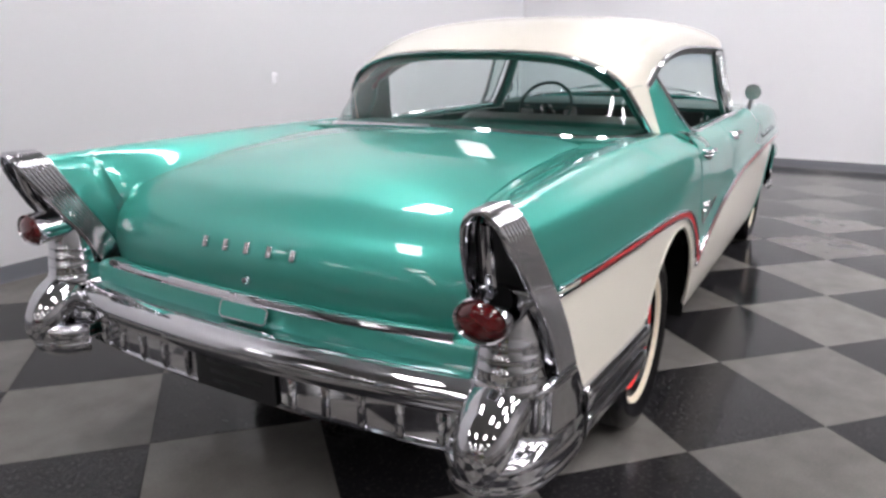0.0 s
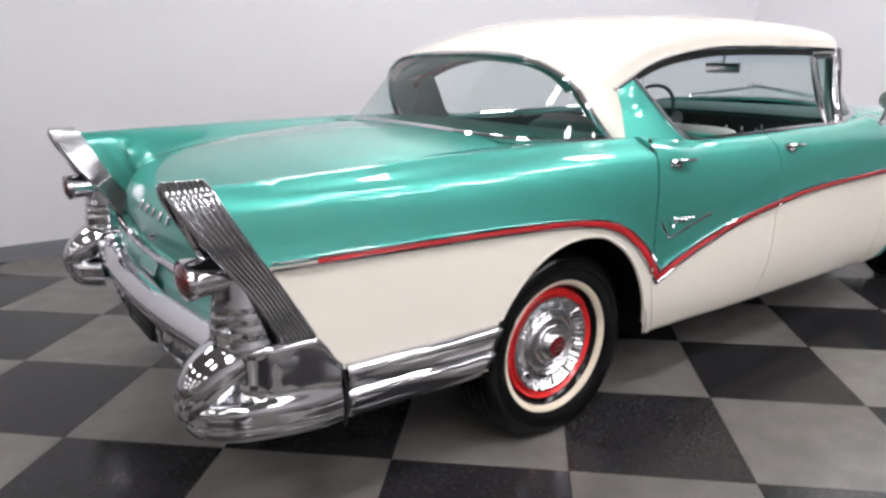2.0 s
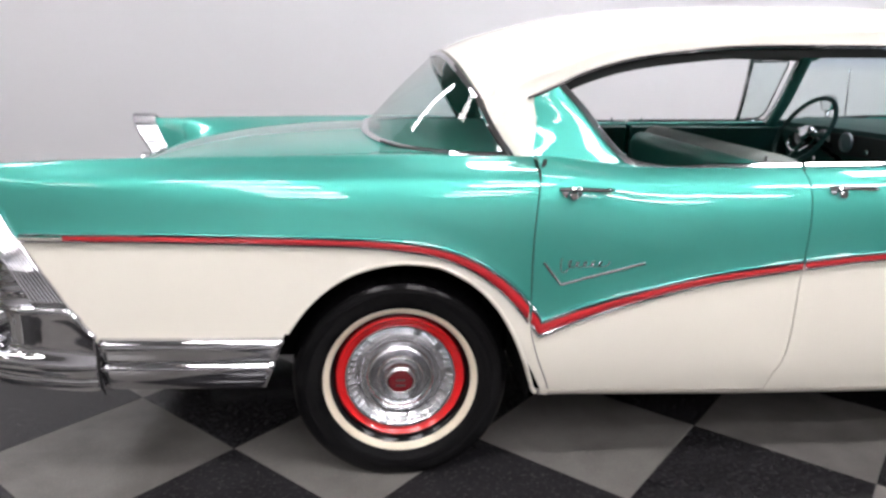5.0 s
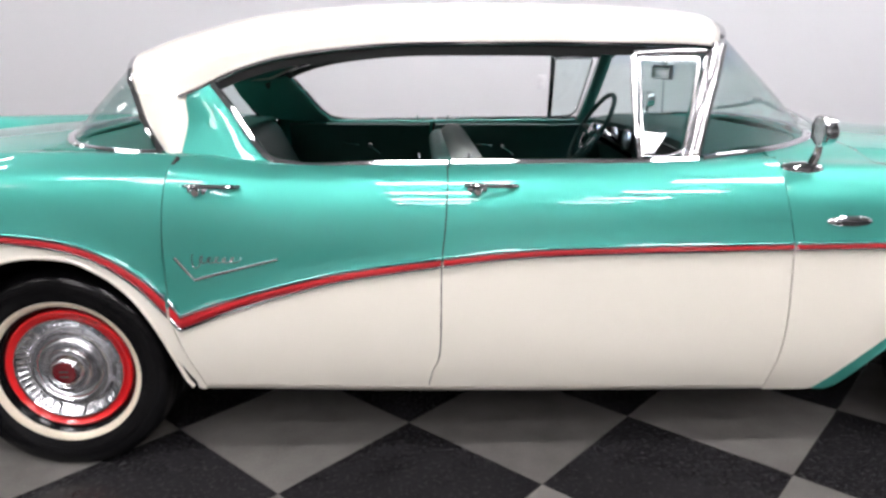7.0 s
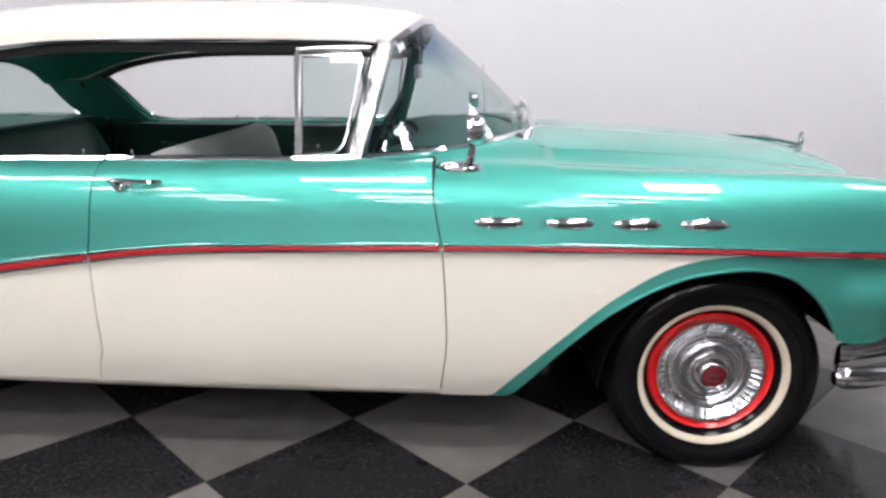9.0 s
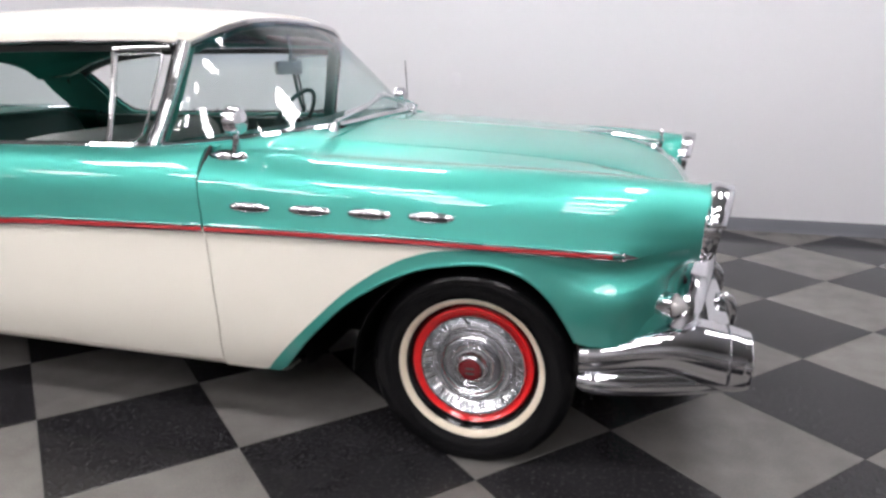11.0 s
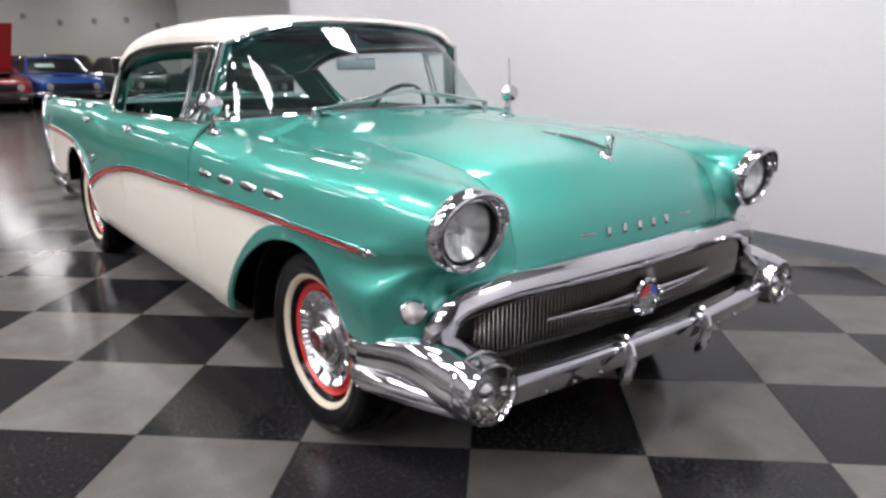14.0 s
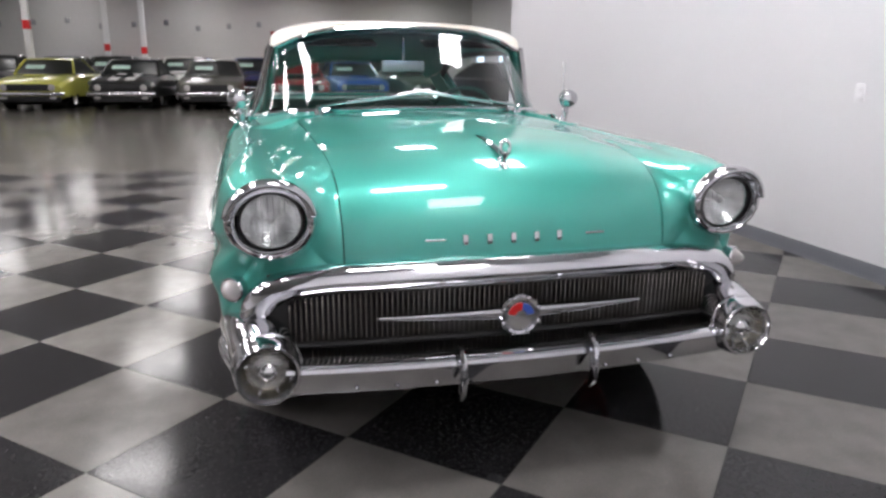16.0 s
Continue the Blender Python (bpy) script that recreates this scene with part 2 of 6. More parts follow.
def mesh_object(name, verts, faces, mat, parent=None, label="", smooth=True, solid=0.0, sharp=0.6):
    me = bpy.data.meshes.new(name)
    me.from_pydata([tuple(map(float, v)) for v in verts], [], faces)
    bm = bmesh.new()
    bm.from_mesh(me)
    bmesh.ops.remove_doubles(bm, verts=bm.verts, dist=1e-5)
    bmesh.ops.recalc_face_normals(bm, faces=bm.faces)
    bm.to_mesh(me)
    bm.free()
    mats = mat if isinstance(mat, (list, tuple)) else [mat]
    for one in mats:
        me.materials.append(one)
    if smooth:
        me.shade_smooth()
        me.set_sharp_from_angle(angle=sharp)
    ob = new(name, me)
    if parent:
        ob.parent = parent
    if label:
        ob["label"] = label
    if solid:
        mod = ob.modifiers.new("thickness", "SOLIDIFY")
        mod.thickness, mod.offset = solid, 0.0
        if mat is not CHROME:
            cut = ob.modifiers.new("crisp_edges", "EDGE_SPLIT")
            cut.split_angle = max(sharp, 0.8)
    return ob


def part(name, bm, mat, parent, label="", smooth=True):
    """Links a bmesh as one mesh object under a thing or a part."""
    me = bpy.data.meshes.new(name)
    bm.to_mesh(me)
    bm.free()
    for one in (mat if isinstance(mat, (list, tuple)) else [mat]):
        me.materials.append(one)
    if smooth:
        me.shade_smooth()
        me.set_sharp_from_angle(angle=0.6)
    ob = new(name, me)
    if parent:
        ob.parent = parent
    if label:
        ob["label"] = label
    return ob


def grid_faces(m, n, wrap_n=False, wrap_m=False):
    faces = []
    for i in range(m if wrap_m else m - 1):
        for j in range(n if wrap_n else n - 1):
            a, b = i * n + j, i * n + (j + 1) % n
            c, d = ((i + 1) % m) * n + (j + 1) % n, ((i + 1) % m) * n + j
            faces.append((a, b, c, d))
    return faces


def sheet(name, P, mat, parent, label="", solid=0.0, sharp=0.6):
    """A surface from an array of rows of points."""
    P = np.asarray(P, float)
    m, n, _ = P.shape
    return mesh_object(name, P.reshape(-1, 3), grid_faces(m, n), mat, parent, label, solid=solid, sharp=sharp)


def frames_along(path, up):
    p = np.asarray(path, float)
    t = np.gradient(p, axis=0)
    t /= np.linalg.norm(t, axis=1)[:, None] + 1e-9
    u = np.asarray(up, float)
    u = np.broadcast_to(u, p.shape)
    side = np.cross(t, u)
    side /= np.linalg.norm(side, axis=1)[:, None] + 1e-9
    over = np.cross(side, t)
    return p, side, over


def sweep_data(path, profile, up=(0, 0, 1), scale=None, caps=True):
    p, side, over = frames_along(path, up)
    prof = np.asarray(profile, float)
    sc = np.ones(len(p)) if scale is None else np.asarray(scale, float)
    ring = p[:, None] + sc[:, None, None] * (prof[None, :, 0, None] * side[:, None] + prof[None, :, 1, None] * over[:, None])
    m, n = len(p), len(prof)
    faces = grid_faces(m, n, wrap_n=True)
    if caps:
        faces += [tuple(range(n))[::-1], tuple((m - 1) * n + i for i in range(n))]
    return ring.reshape(-1, 3), faces


def sweep(name, path, profile, mat, parent, label="", up=(0, 0, 1), scale=None):
    v, f = sweep_data(path, profile, up, scale)
    return mesh_object(name, v, f, mat, parent, label)


def circle(r, n=12, ry=None, power=1.0):
    a = np.linspace(0, 2 * np.pi, n, endpoint=False)
    c, s = np.cos(a), np.sin(a)
    return np.stack([r * np.sign(c) * np.abs(c) ** power, (ry or r) * np.sign(s) * np.abs(s) ** power], 1)


def lathe(name, profile, centre, axis, mat, parent, label="", seg=48, squash=(1, 1), arc=None):
    """Turns (radius, along-axis) pairs about an axis. squash scales the two directions across it."""
    ax = Vector(axis).normalized()
    u = Vector((0, 0, 1)) if abs(ax.z) < 0.9 else Vector((1, 0, 0))
    a1 = np.array(ax.cross(u).normalized())
    a2 = np.array(Vector(a1).cross(ax))
    ang = np.linspace(0, 2 * np.pi, seg, endpoint=False)
    prof = np.asarray(profile, float)
    P = (np.array(centre)[None, None] + prof[:, 1][:, None, None] * np.array(ax)[None, None]
         + prof[:, 0][:, None, None] * (squash[0] * np.cos(ang)[None, :, None] * a1 + squash[1] * np.sin(ang)[None, :, None] * a2))
    return mesh_object(name, P.reshape(-1, 3), grid_faces(len(prof), seg, wrap_n=True), mat, parent, label)


def box_bm(size, centre=(0, 0, 0), bevel=0.0, turn=None, seg=2):
    bm = bmesh.new()
    bmesh.ops.create_cube(bm, size=1.0)
    bmesh.ops.scale(bm, vec=size, verts=bm.verts)
    if bevel:
        bmesh.ops.bevel(bm, geom=bm.edges[:], offset=bevel, segments=seg, affect="EDGES", profile=0.5)
    if turn is not None:
        bmesh.ops.transform(bm, matrix=turn, verts=bm.verts)
    bmesh.ops.translate(bm, vec=centre, verts=bm.verts)
    return bm


def box(name, size, centre, mat, parent=None, label="", bevel=0.0, turn=None):
    return part(name, box_bm(size, centre, bevel, turn), mat, parent, label)


def flip(P, s):
    P = np.array(P, float)
    P[..., 1] *= s
    return P


# ---- the hall ----
WALL_Y, WALL_END, FRONT_X, BACK_X, SOUTH_Y, NORTH_Y = 2.98, -4.38, 7.55, -33.0, -14.0, 11.0
# unlit bay added out of view, so chrome and hood reflect darkness
BAY_X, BAY_Y = 17.0, -2.7
FLOOR_EDGE = -3.5


def slab(name, x0, x1, y0, y1, z0, z1, mat, label, category, bevel=0.0):
    ob = box(name, (x1 - x0, y1 - y0, z1 - z0), ((x0 + x1) / 2, (y0 + y1) / 2, (z0 + z1) / 2), mat, None, bevel=bevel)
    return tagged(ob, label, category, kind="structure")


slab("wall_north", WALL_END, FRONT_X, WALL_Y, WALL_Y + 0.15, 0, CEILING, WALLPAINT, "plain white painted studio wall beside the car", "wall", 0.004)
slab("wall_east", FRONT_X, FRONT_X + 0.15, BAY_Y, WALL_Y + 0.15, 0, CEILING, WALLPAINT, "plain white painted end wall of the hall", "wall")
slab("wall_west", BACK_X - 0.2, BACK_X, SOUTH_Y - 0.2, NORTH_Y + 0.2, 0, CEILING, WESTWALL_LIT, "long grey wall behind the parked cars, paint toned for its brightness", "wall")
slab("wall_bay", FRONT_X + 0.15, BAY_X + 0.2, BAY_Y, BAY_Y + 0.15, 0, CEILING, GREYWALL, "unseen grey wall of the added unlit bay", "wall")
slab("wall_bay_end", BAY_X, BAY_X + 0.2, SOUTH_Y, BAY_Y, 0, CEILING, GREYWALL, "unseen grey end wall of the added unlit bay", "wall")
slab("wall_south", BACK_X, BAY_X + 0.2, SOUTH_Y - 0.2, SOUTH_Y, 0, CEILING, GREYWALL, "grey painted side wall of the hall", "wall")
slab("wall_far_north", BACK_X, FRONT_X + 0.15, NORTH_Y, NORTH_Y + 0.2, 0, CEILING, GREYWALL, "grey painted side wall of the hall", "wall")
slab("wall_return", FRONT_X, FRONT_X + 0.15, WALL_Y + 0.15, NORTH_Y, 0, CEILING, GREYWALL, "grey end wall behind the studio wall", "wall")
slab("ceiling", BACK_X - 0.2, BAY_X + 0.2, SOUTH_Y - 0.2, NORTH_Y + 0.2, CEILING, CEILING + 0.2, CEILMAT, "pale painted flat ceiling of the hall", "ceiling")
slab("floor", BACK_X - 0.2, BAY_X + 0.2, SOUTH_Y - 0.2, NORTH_Y + 0.2, -0.2, -0.012, GROUT, "dark screed under the floor finish", "floor")
slab("concrete_floor", BACK_X, FLOOR_EDGE - 0.004, SOUTH_Y, NORTH_Y, -0.012, -0.001, CONCRETE, "polished grey-brown concrete floor of the hall", "floor")
slab("concrete_floor", FRONT_X, BAY_X, -5.2, BAY_Y, -0.012, -0.001, CONCRETE, "unseen concrete floor of the added unlit bay", "floor")
slab("concrete_floor", FLOOR_EDGE - 0.004, BAY_X, SOUTH_Y, -5.2, -0.012, -0.001, CONCRETE, "polished grey-brown concrete floor of the hall", "floor")
slab("concrete_floor", FLOOR_EDGE - 0.004, FRONT_X, WALL_Y + 0.15, NORTH_Y, -0.012, -0.001, CONCRETE, "polished grey-brown concrete floor of the hall", "floor")


def baseboard_run(a, b, inward):
    """A vinyl skirting with a small toe along a wall foot."""
    path = np.linspace(a, b, 12)
    prof = [(0.0, 0.0), (0.018, 0.0), (0.014, 0.012), (0.008, 0.03), (0.008, 0.098), (0.004, 0.104), (0.0, 0.104)]
    side = -1 if inward else 1
    ob = sweep("baseboard", path, [(side * p[0], p[1]) for p in prof], BASEMAT, None)
    return tagged(ob, "dark grey vinyl baseboard along the white wall", "baseboard", kind="structure")


baseboard_run((WALL_END, WALL_Y, 0.0), (FRONT_X, WALL_Y, 0.0), False)
baseboard_run((FRONT_X, WALL_Y, 0.0), (FRONT_X, BAY_Y, 0.0), False)

# wall outlet on the white wall
outlet = empty("wall_outlet")
outlet.location = (2.22, WALL_Y, 1.16)
tagged(outlet, "small white outlet plate on the white wall", "outlet")
box("plate", (0.075, 0.005, 0.115), (0, -0.0025, 0), WALLPAINT, outlet, bevel=0.003)
for dz in (-0.025, 0.025):
    box("socket", (0.034, 0.002, 0.028), (0, -0.0055, dz), WALLPAINT, outlet, bevel=0.0015)


# ---- lamps on the ceiling ----
def ceiling_lamp(length, width, glow):
    e = empty("ceiling_lamp")
    tagged(e, "bright white rectangular ceiling light under the hall roof", "ceiling light", "ceiling lights")
    box("housing", (length + 0.10, width + 0.10, 0.08), (0, 0, -0.04), WHITE, e, bevel=0.01)
    box("diffuser", (length, width, 0.02), (0, 0, -0.088), glow, e, bevel=0.004)
    return e


def lamp_row(first, spots):
    first.location = (spots[0][0], spots[0][1], CEILING)
    for x, y in spots[1:]:
        copy_thing(first, pose(x, y, CEILING, 0, 0, 90 if (x, y) == (4.4, -0.2) else 0))


# narrow lamps over the studio floor, square ones down the hall
# the lamp at (-3.6, 1.2) is placed to lift the floor behind the car
lamp_row(ceiling_lamp(1.24, 0.60, LAMP), [(x, y) for y in (-10.0, -8.0, -5.6, -3.0) for x in (-1.6, 1.4, 4.2)] + [(4.4, -0.2), (1.4, 1.6), (-3.6, 1.2)])
lamp_row(ceiling_lamp(1.30, 1.05, HALL_LAMP), [(-4.7, -3.0), (-4.7, -6.4), (6.7, 0.6)] + [(x, y) for y in (-9.2, -3.2, 1.6, 7.5) for x in (-9.2, -14.0, -19.2, -25.0, -30.6)])


# ---- the car ----
car = empty("vintage_car")
tagged(car, "teal and ivory 1950s hardtop sedan with chrome and red trim", "car")

W = curve((-1.24, 0.862), (-1.1, 0.878), (-0.9, 0.896), (-0.5, 0.915), (0.0, 0.925), (1.2, 0.93), (2.3, 0.932), (3.1, 0.928), (3.6, 0.912), (3.8, 0.897), (3.95, 0.872))
PROF = curve((0.24, -0.085), (0.28, -0.06), (0.34, -0.036), (0.45, -0.012), (0.56, -0.002), (0.66, 0.0), (0.78, 0.0), (0.84, -0.004), (0.90, -0.014), (0.95, -0.031), (1.0, -0.066), (1.04, -0.115))
TRIM_A = curve((-1.12, 0.835), (-0.8, 0.836), (-0.35, 0.829), (-0.11, 0.820), (0.05, 0.803), (0.13, 0.785), (0.21, 0.752), (0.30, 0.690), (0.375, 0.612), (0.426, 0.545))
TRIM_B = curve((0.426, 0.545), (0.569, 0.600), (0.746, 0.652), (0.922, 0.694), (1.097, 0.722), (1.245, 0.741), (1.446, 0.764), (1.622, 0.774), (1.976, 0.783), (2.335, 0.789), (2.7, 0.792), (3.05, 0.792), (3.38, 0.787), (3.72, 0.780), (3.9, 0.776))


def trim_z(x):
    x = np.asarray(x, float)
    return np.where(x < 0.426, TRIM_A(x), TRIM_B(x))


SHOULDER = curve((-1.24, 0.016), (-0.6, 0.028), (0.1, 0.036), (0.42, 0.044), (0.52, 0.042), (0.62, 0.026), (0.72, 0.009), (0.85, 0.001), (1.2, 0.0), (2.3, 0.006), (3.0, -0.006), (3.9, -0.022))
NOSE_SWELL = curve((3.40, 0.0), (3.52, 0.15), (3.62, 0.7), (3.70, 1.0))


UPRIGHT = curve((-1.25, 0.33), (-1.0, 0.42), (-0.6, 0.75), (-0.2, 1.0), (0.2, 1.0))


def side_y(x, z):
    """Half width of the body side, with a shoulder that follows the belt, the roll above the moulding and the swell before the front wheel."""
    full_fin = np.where(np.asarray(z) > 0.8, UPRIGHT(x), 1.0)
    over = np.asarray(z) - trim_z(x)
    roll = 0.007 * np.exp(-((over / np.where(over > 0, 0.034, 0.014)) ** 2))
    swell = NOSE_SWELL(x) * (0.024 * np.exp(-(((np.asarray(z) - 0.635) / 0.048) ** 2)) - 0.020 * np.exp(-(((np.asarray(z) - 0.725) / 0.032) ** 2)))
    return W(x) + PROF(np.where(np.asarray(z) > 0.8, np.maximum(0.8, np.asarray(z) - SHOULDER(x)), z)) * full_fin + roll + swell


REAR_ARCH = curve((-0.345, 0.535), (-0.31, 0.588), (-0.256, 0.650), (-0.204, 0.693), (-0.12, 0.736), (-0.036, 0.756), (0.013, 0.759), (0.096, 0.751), (0.196, 0.706), (0.28, 0.632), (0.349, 0.520), (0.394, 0.405), (0.425, 0.312), (0.44, 0.297))
FRONT_FLARE = curve((2.51, 0.272), (2.526, 0.292), (2.707, 0.482), (2.88, 0.636), (3.048, 0.735), (3.149, 0.765), (3.266, 0.778), (3.35, 0.786))
FRONT_ARCH = curve((2.56, 0.268), (2.579, 0.29), (2.707, 0.440), (2.882, 0.597), (3.053, 0.690), (3.138, 0.716), (3.291, 0.733), (3.396, 0.712), (3.487, 0.650), (3.548, 0.568), (3.585, 0.500))
ROCKER = curve((0.44, 0.292), (0.6, 0.288), (1.2, 0.270), (2.0, 0.262), (2.6, 0.260))
# fender crests and the belt
CREST = curve((-1.24, 1.028), (-0.95, 1.036), (-0.6, 1.044), (-0.2, 1.050), (0.13, 1.052), (0.41, 1.050))
CREST_F = curve((2.28, 1.030), (2.6, 1.018), (3.0, 1.004), (3.5, 0.994), (3.75, 0.982), (3.93, 0.966))
BELT = curve((0.40, 1.052), (0.5, 1.046), (0.62, 1.032), (0.77, 1.022), (1.0, 1.020), (1.3, 1.022), (1.6, 1.026), (2.0, 1.030), (2.3, 1.040))
# door edges (x by height)
SEAM_R = curve((0.28, 0.478), (0.31, 0.473), (0.448, 0.423), (0.53, 0.400), (0.60, 0.393), (0.765, 0.392), (1.0, 0.412), (1.067, 0.445))
SEAM_M = curve((0.27, 1.196), (0.36, 1.212), (0.42, 1.235), (0.5, 1.238), (0.707, 1.238), (0.852, 1.250), (1.0, 1.260), (1.05, 1.268))
SEAM_F = curve((0.27, 2.336), (0.31, 2.340), (0.47, 2.357), (0.777, 2.342), (0.886, 2.322), (0.95, 2.312), (1.053, 2.306))


def flank(xa, xb, low, high, rows, cols, s, lift=0.0):
    """Side panel between two heights, low(x) and high(x), and two edges xa(z), xb(z)."""
    P = np.zeros((rows, cols, 3))
    for j, u in enumerate(np.linspace(0, 1, cols)):
        x = float(xa(0.7)) + u * (float(xb(0.7)) - float(xa(0.7)))
        for i, v in enumerate(np.linspace(0, 1, rows)):
            xx = x
            for _ in range(4):
                z = float(low(xx)) + v * (float(high(xx)) - float(low(xx)))
                xx = float(xa(z)) + u * (float(xb(z)) - float(xa(z)))
            P[i, j] = (xx, s * (float(side_y(xx, z)) + lift), z)
    return P


def const(v):
    return lambda x: v + 0.0 * np.asarray(x, float)


def off(f, d):
    return lambda x: f(x) + d


GAP = 0.0020
NOSE_X = 3.68
TAIL_X = curve((0.50, -0.945), (0.62, -0.985), (0.77, -1.072), (0.91, -1.153), (1.045, -1.222))
CREST_Y = curve((-1.24, 0.812), (-0.9, 0.800), (-0.4, 0.786), (0.41, 0.79))
DECK = [(-0.06, 1.072), (-0.2, 1.070), (-0.45, 1.055), (-0.7, 1.028), (-0.88, 0.99), (-1.0, 0.942), (-1.072, 0.885), (-1.114, 0.82), (-1.124, 0.755), (-1.112, 0.690)]
HOOD = [(2.69, 1.092), (2.9, 1.084), (3.15, 1.071), (3.45, 1.049), (3.66, 1.024), (3.79, 0.987), (3.88, 0.930), (3.935, 0.855), (3.963, 0.775), (3.972, 0.705)]
deck_line = spline(DECK, 60)
hood_line = spline(HOOD, 60)
DECK_W, HOOD_WID = 0.590, curve((2.6, 0.60), (3.2, 0.575), (3.7, 0.55), (4.0, 0.535))


deck_grid = np.zeros((60, 41, 3))
for i, (x, z) in enumerate(deck_line):
    t = i / 59
    steep = min(1.0, max(0.0, (t - 0.60) / 0.3))
    wid = DECK_W - 0.004 + 0.068 * steep
    for j, y in enumerate(np.linspace(-1, 1, 41)):
        deck_grid[i, j] = (x + 0.045 * steep * y * y + 0.02 * steep * abs(y) ** 8, y * wid, z - 0.030 * y * y * (1 - 0.9 * steep) - 0.010 * abs(y) ** 8 * (1 - steep))
deck_side = deck_grid[:, -1][::-1]
deck_side = deck_side[np.argsort(deck_side[:, 0])]

hood_grid = np.zeros((60, 41, 3))
for i, (x, z) in enumerate(hood_line):
    t = i / 59
    for j, y in enumerate(np.linspace(-1, 1, 41)):
        steep = min(1, max(0, (t - 0.66) / 0.3))
        wid = float(HOOD_WID(x)) - 0.006
        hood_grid[i, j] = (x - (0.03 + 0.015 * steep) * y * y - 0.010 * steep * abs(y) ** 8, y * wid, z - 0.034 * y * y * (1 - 0.55 * steep) - 0.008 * abs(y) ** 10 * (1 - steep))
hood_side = hood_grid[:52, -1]


def rolled(P0, ctrl, n):
    """Extends a side panel over the shoulder: for each column, a smooth line on from the panel's top through control points."""
    return np.stack([spline(np.vstack([P0[-3:, j], ctrl[j]]), n, 2) for j in range(P0.shape[1])], 1)


def rolled_all(P0, ctrl):
    return np.stack([spline(np.vstack([P0[-3:, j], ctrl[j]]), 30, 2) for j in range(P0.shape[1])], 1)


for s in (-1, 1):
    side = "right" if s < 0 else "left"
    # rear quarter: ivory below the moulding, teal above and over the fin
    lowq = lambda x: np.where(np.asarray(x) < -0.345, 0.515, REAR_ARCH(x))
    sheet("quarter_lower", flank(TAIL_X, off(SEAM_R, -GAP), lambda x: np.minimum(lowq(x), trim_z(x) - 0.01), trim_z, 12, 90, s), IVORY, car, "ivory lower rear quarter panel", solid=0.012)
    up = flank(TAIL_X, off(SEAM_R, -GAP), trim_z, const(0.985), 10, 70, s)
    ctrl = []
    for j in range(up.shape[1]):
        x = up[-1, j, 0]
        zc, yc = float(CREST(x)), float(CREST_Y(x))
        if x < -0.10:
            ye = float(np.interp(x, deck_side[:, 0], deck_side[:, 1])) + 0.004
            dz = float(np.interp(x, deck_side[:, 0], deck_side[:, 2])) - 0.004
            back = min(1.0, max(0.0, (-1.03 - x) / 0.12))
            dz = dz + (0.655 - dz) * back
            ye = ye + 0.045 * back
            fall = max(0.0, zc - dz)
            lean = min(1.0, max(0.0, (-0.92 - x) / 0.25))
            ctrl.append([(x, s * (yc + 0.022), zc - 0.014), (x, s * yc, zc)] + [(x + lean * float(TAIL_X(zc - fall * q * q * (3 - 2 * q)) - TAIL_X(0.985)), s * (yc - 0.012 + (ye - yc + 0.012) * q ** (1.0 - 0.3 * min(1.0, fall / 0.3))), zc - fall * q * q * (3 - 2 * q)) for q in (0.15, 0.3, 0.45, 0.6, 0.75, 0.88, 1.0)])
        else:
            ye = float(np.interp(x, [-0.1, 0.03, 0.14, 0.25, 0.345, 0.41], [DECK_W - 0.001, 0.588, 0.652, 0.69, 0.712, 0.722]))
            ctrl.append([(x, s * (yc + 0.025), zc - 0.012), (x, s * yc, zc), (x, s * (yc - 0.3 * (yc - ye)), zc - 0.003), (x, s * (yc - 0.65 * (yc - ye)), zc - 0.007), (x, s * ye, zc - 0.012)])
    sheet("quarter_upper", np.vstack([up, np.array(rolled_all(up, ctrl))[1:]]), TEAL, car, "teal metallic fin and upper rear quarter", solid=0.010)
    # doors
    for nm, xa, xb, cols in (("rear_door", off(SEAM_R, GAP), off(SEAM_M, -GAP), 50), ("front_door", off(SEAM_M, GAP), off(SEAM_F, -GAP), 50)):
        door = empty(nm, car)
        door["label"] = "ivory and teal front door" if nm == "front_door" else "ivory and teal rear door with kicked-up rear edge"
        rk = lambda x: np.maximum(ROCKER(x), np.where(np.asarray(x) < 0.44, REAR_ARCH(x), 0.0)) + 0.028
        sheet("lower_skin", flank(xa, xb, rk, trim_z, 14, cols, s), IVORY, door, solid=0.012)
        up = flank(xa, xb, trim_z, lambda x: BELT(x) - 0.045, 14, cols, s)
        ctrl = []
        for j in range(cols):
            x = up[-1, j, 0]
            zb = float(BELT(x))
            ctrl.append([(x, s * (float(W(x)) - 0.088), zb - 0.010), (x, s * (float(W(x)) - 0.110), zb), (x, s * (float(W(x)) - 0.135), zb + 0.001), (x, s * (float(W(x)) - 0.15), zb - 0.004)])
        sheet("upper_skin", np.vstack([up, rolled(up, ctrl, 14)[1:]]), TEAL, door, solid=0.012)
        # inner door panel
        a, b = (0.50, 1.235) if nm == "rear_door" else (1.265, 2.25)
        sheet("inner_panel", [[(x, s * (0.742 - 0.03 * math.sin(k * 1.1)), z) for x in np.linspace(a, b, 8)] for k, z in enumerate(np.linspace(0.42, 1.012, 7))], VINYL_DARK, door, "dark teal vinyl inner panel", solid=0.03)
        post = 1.17 if nm == "rear_door" else 1.33
        lathe("lock_button", [(0.0, 0.030), (0.004, 0.029), (0.005, 0.024), (0.0035, 0.0)], (post, s * 0.770, 1.026), (0, 0, 1), CHROME, door, seg=12)
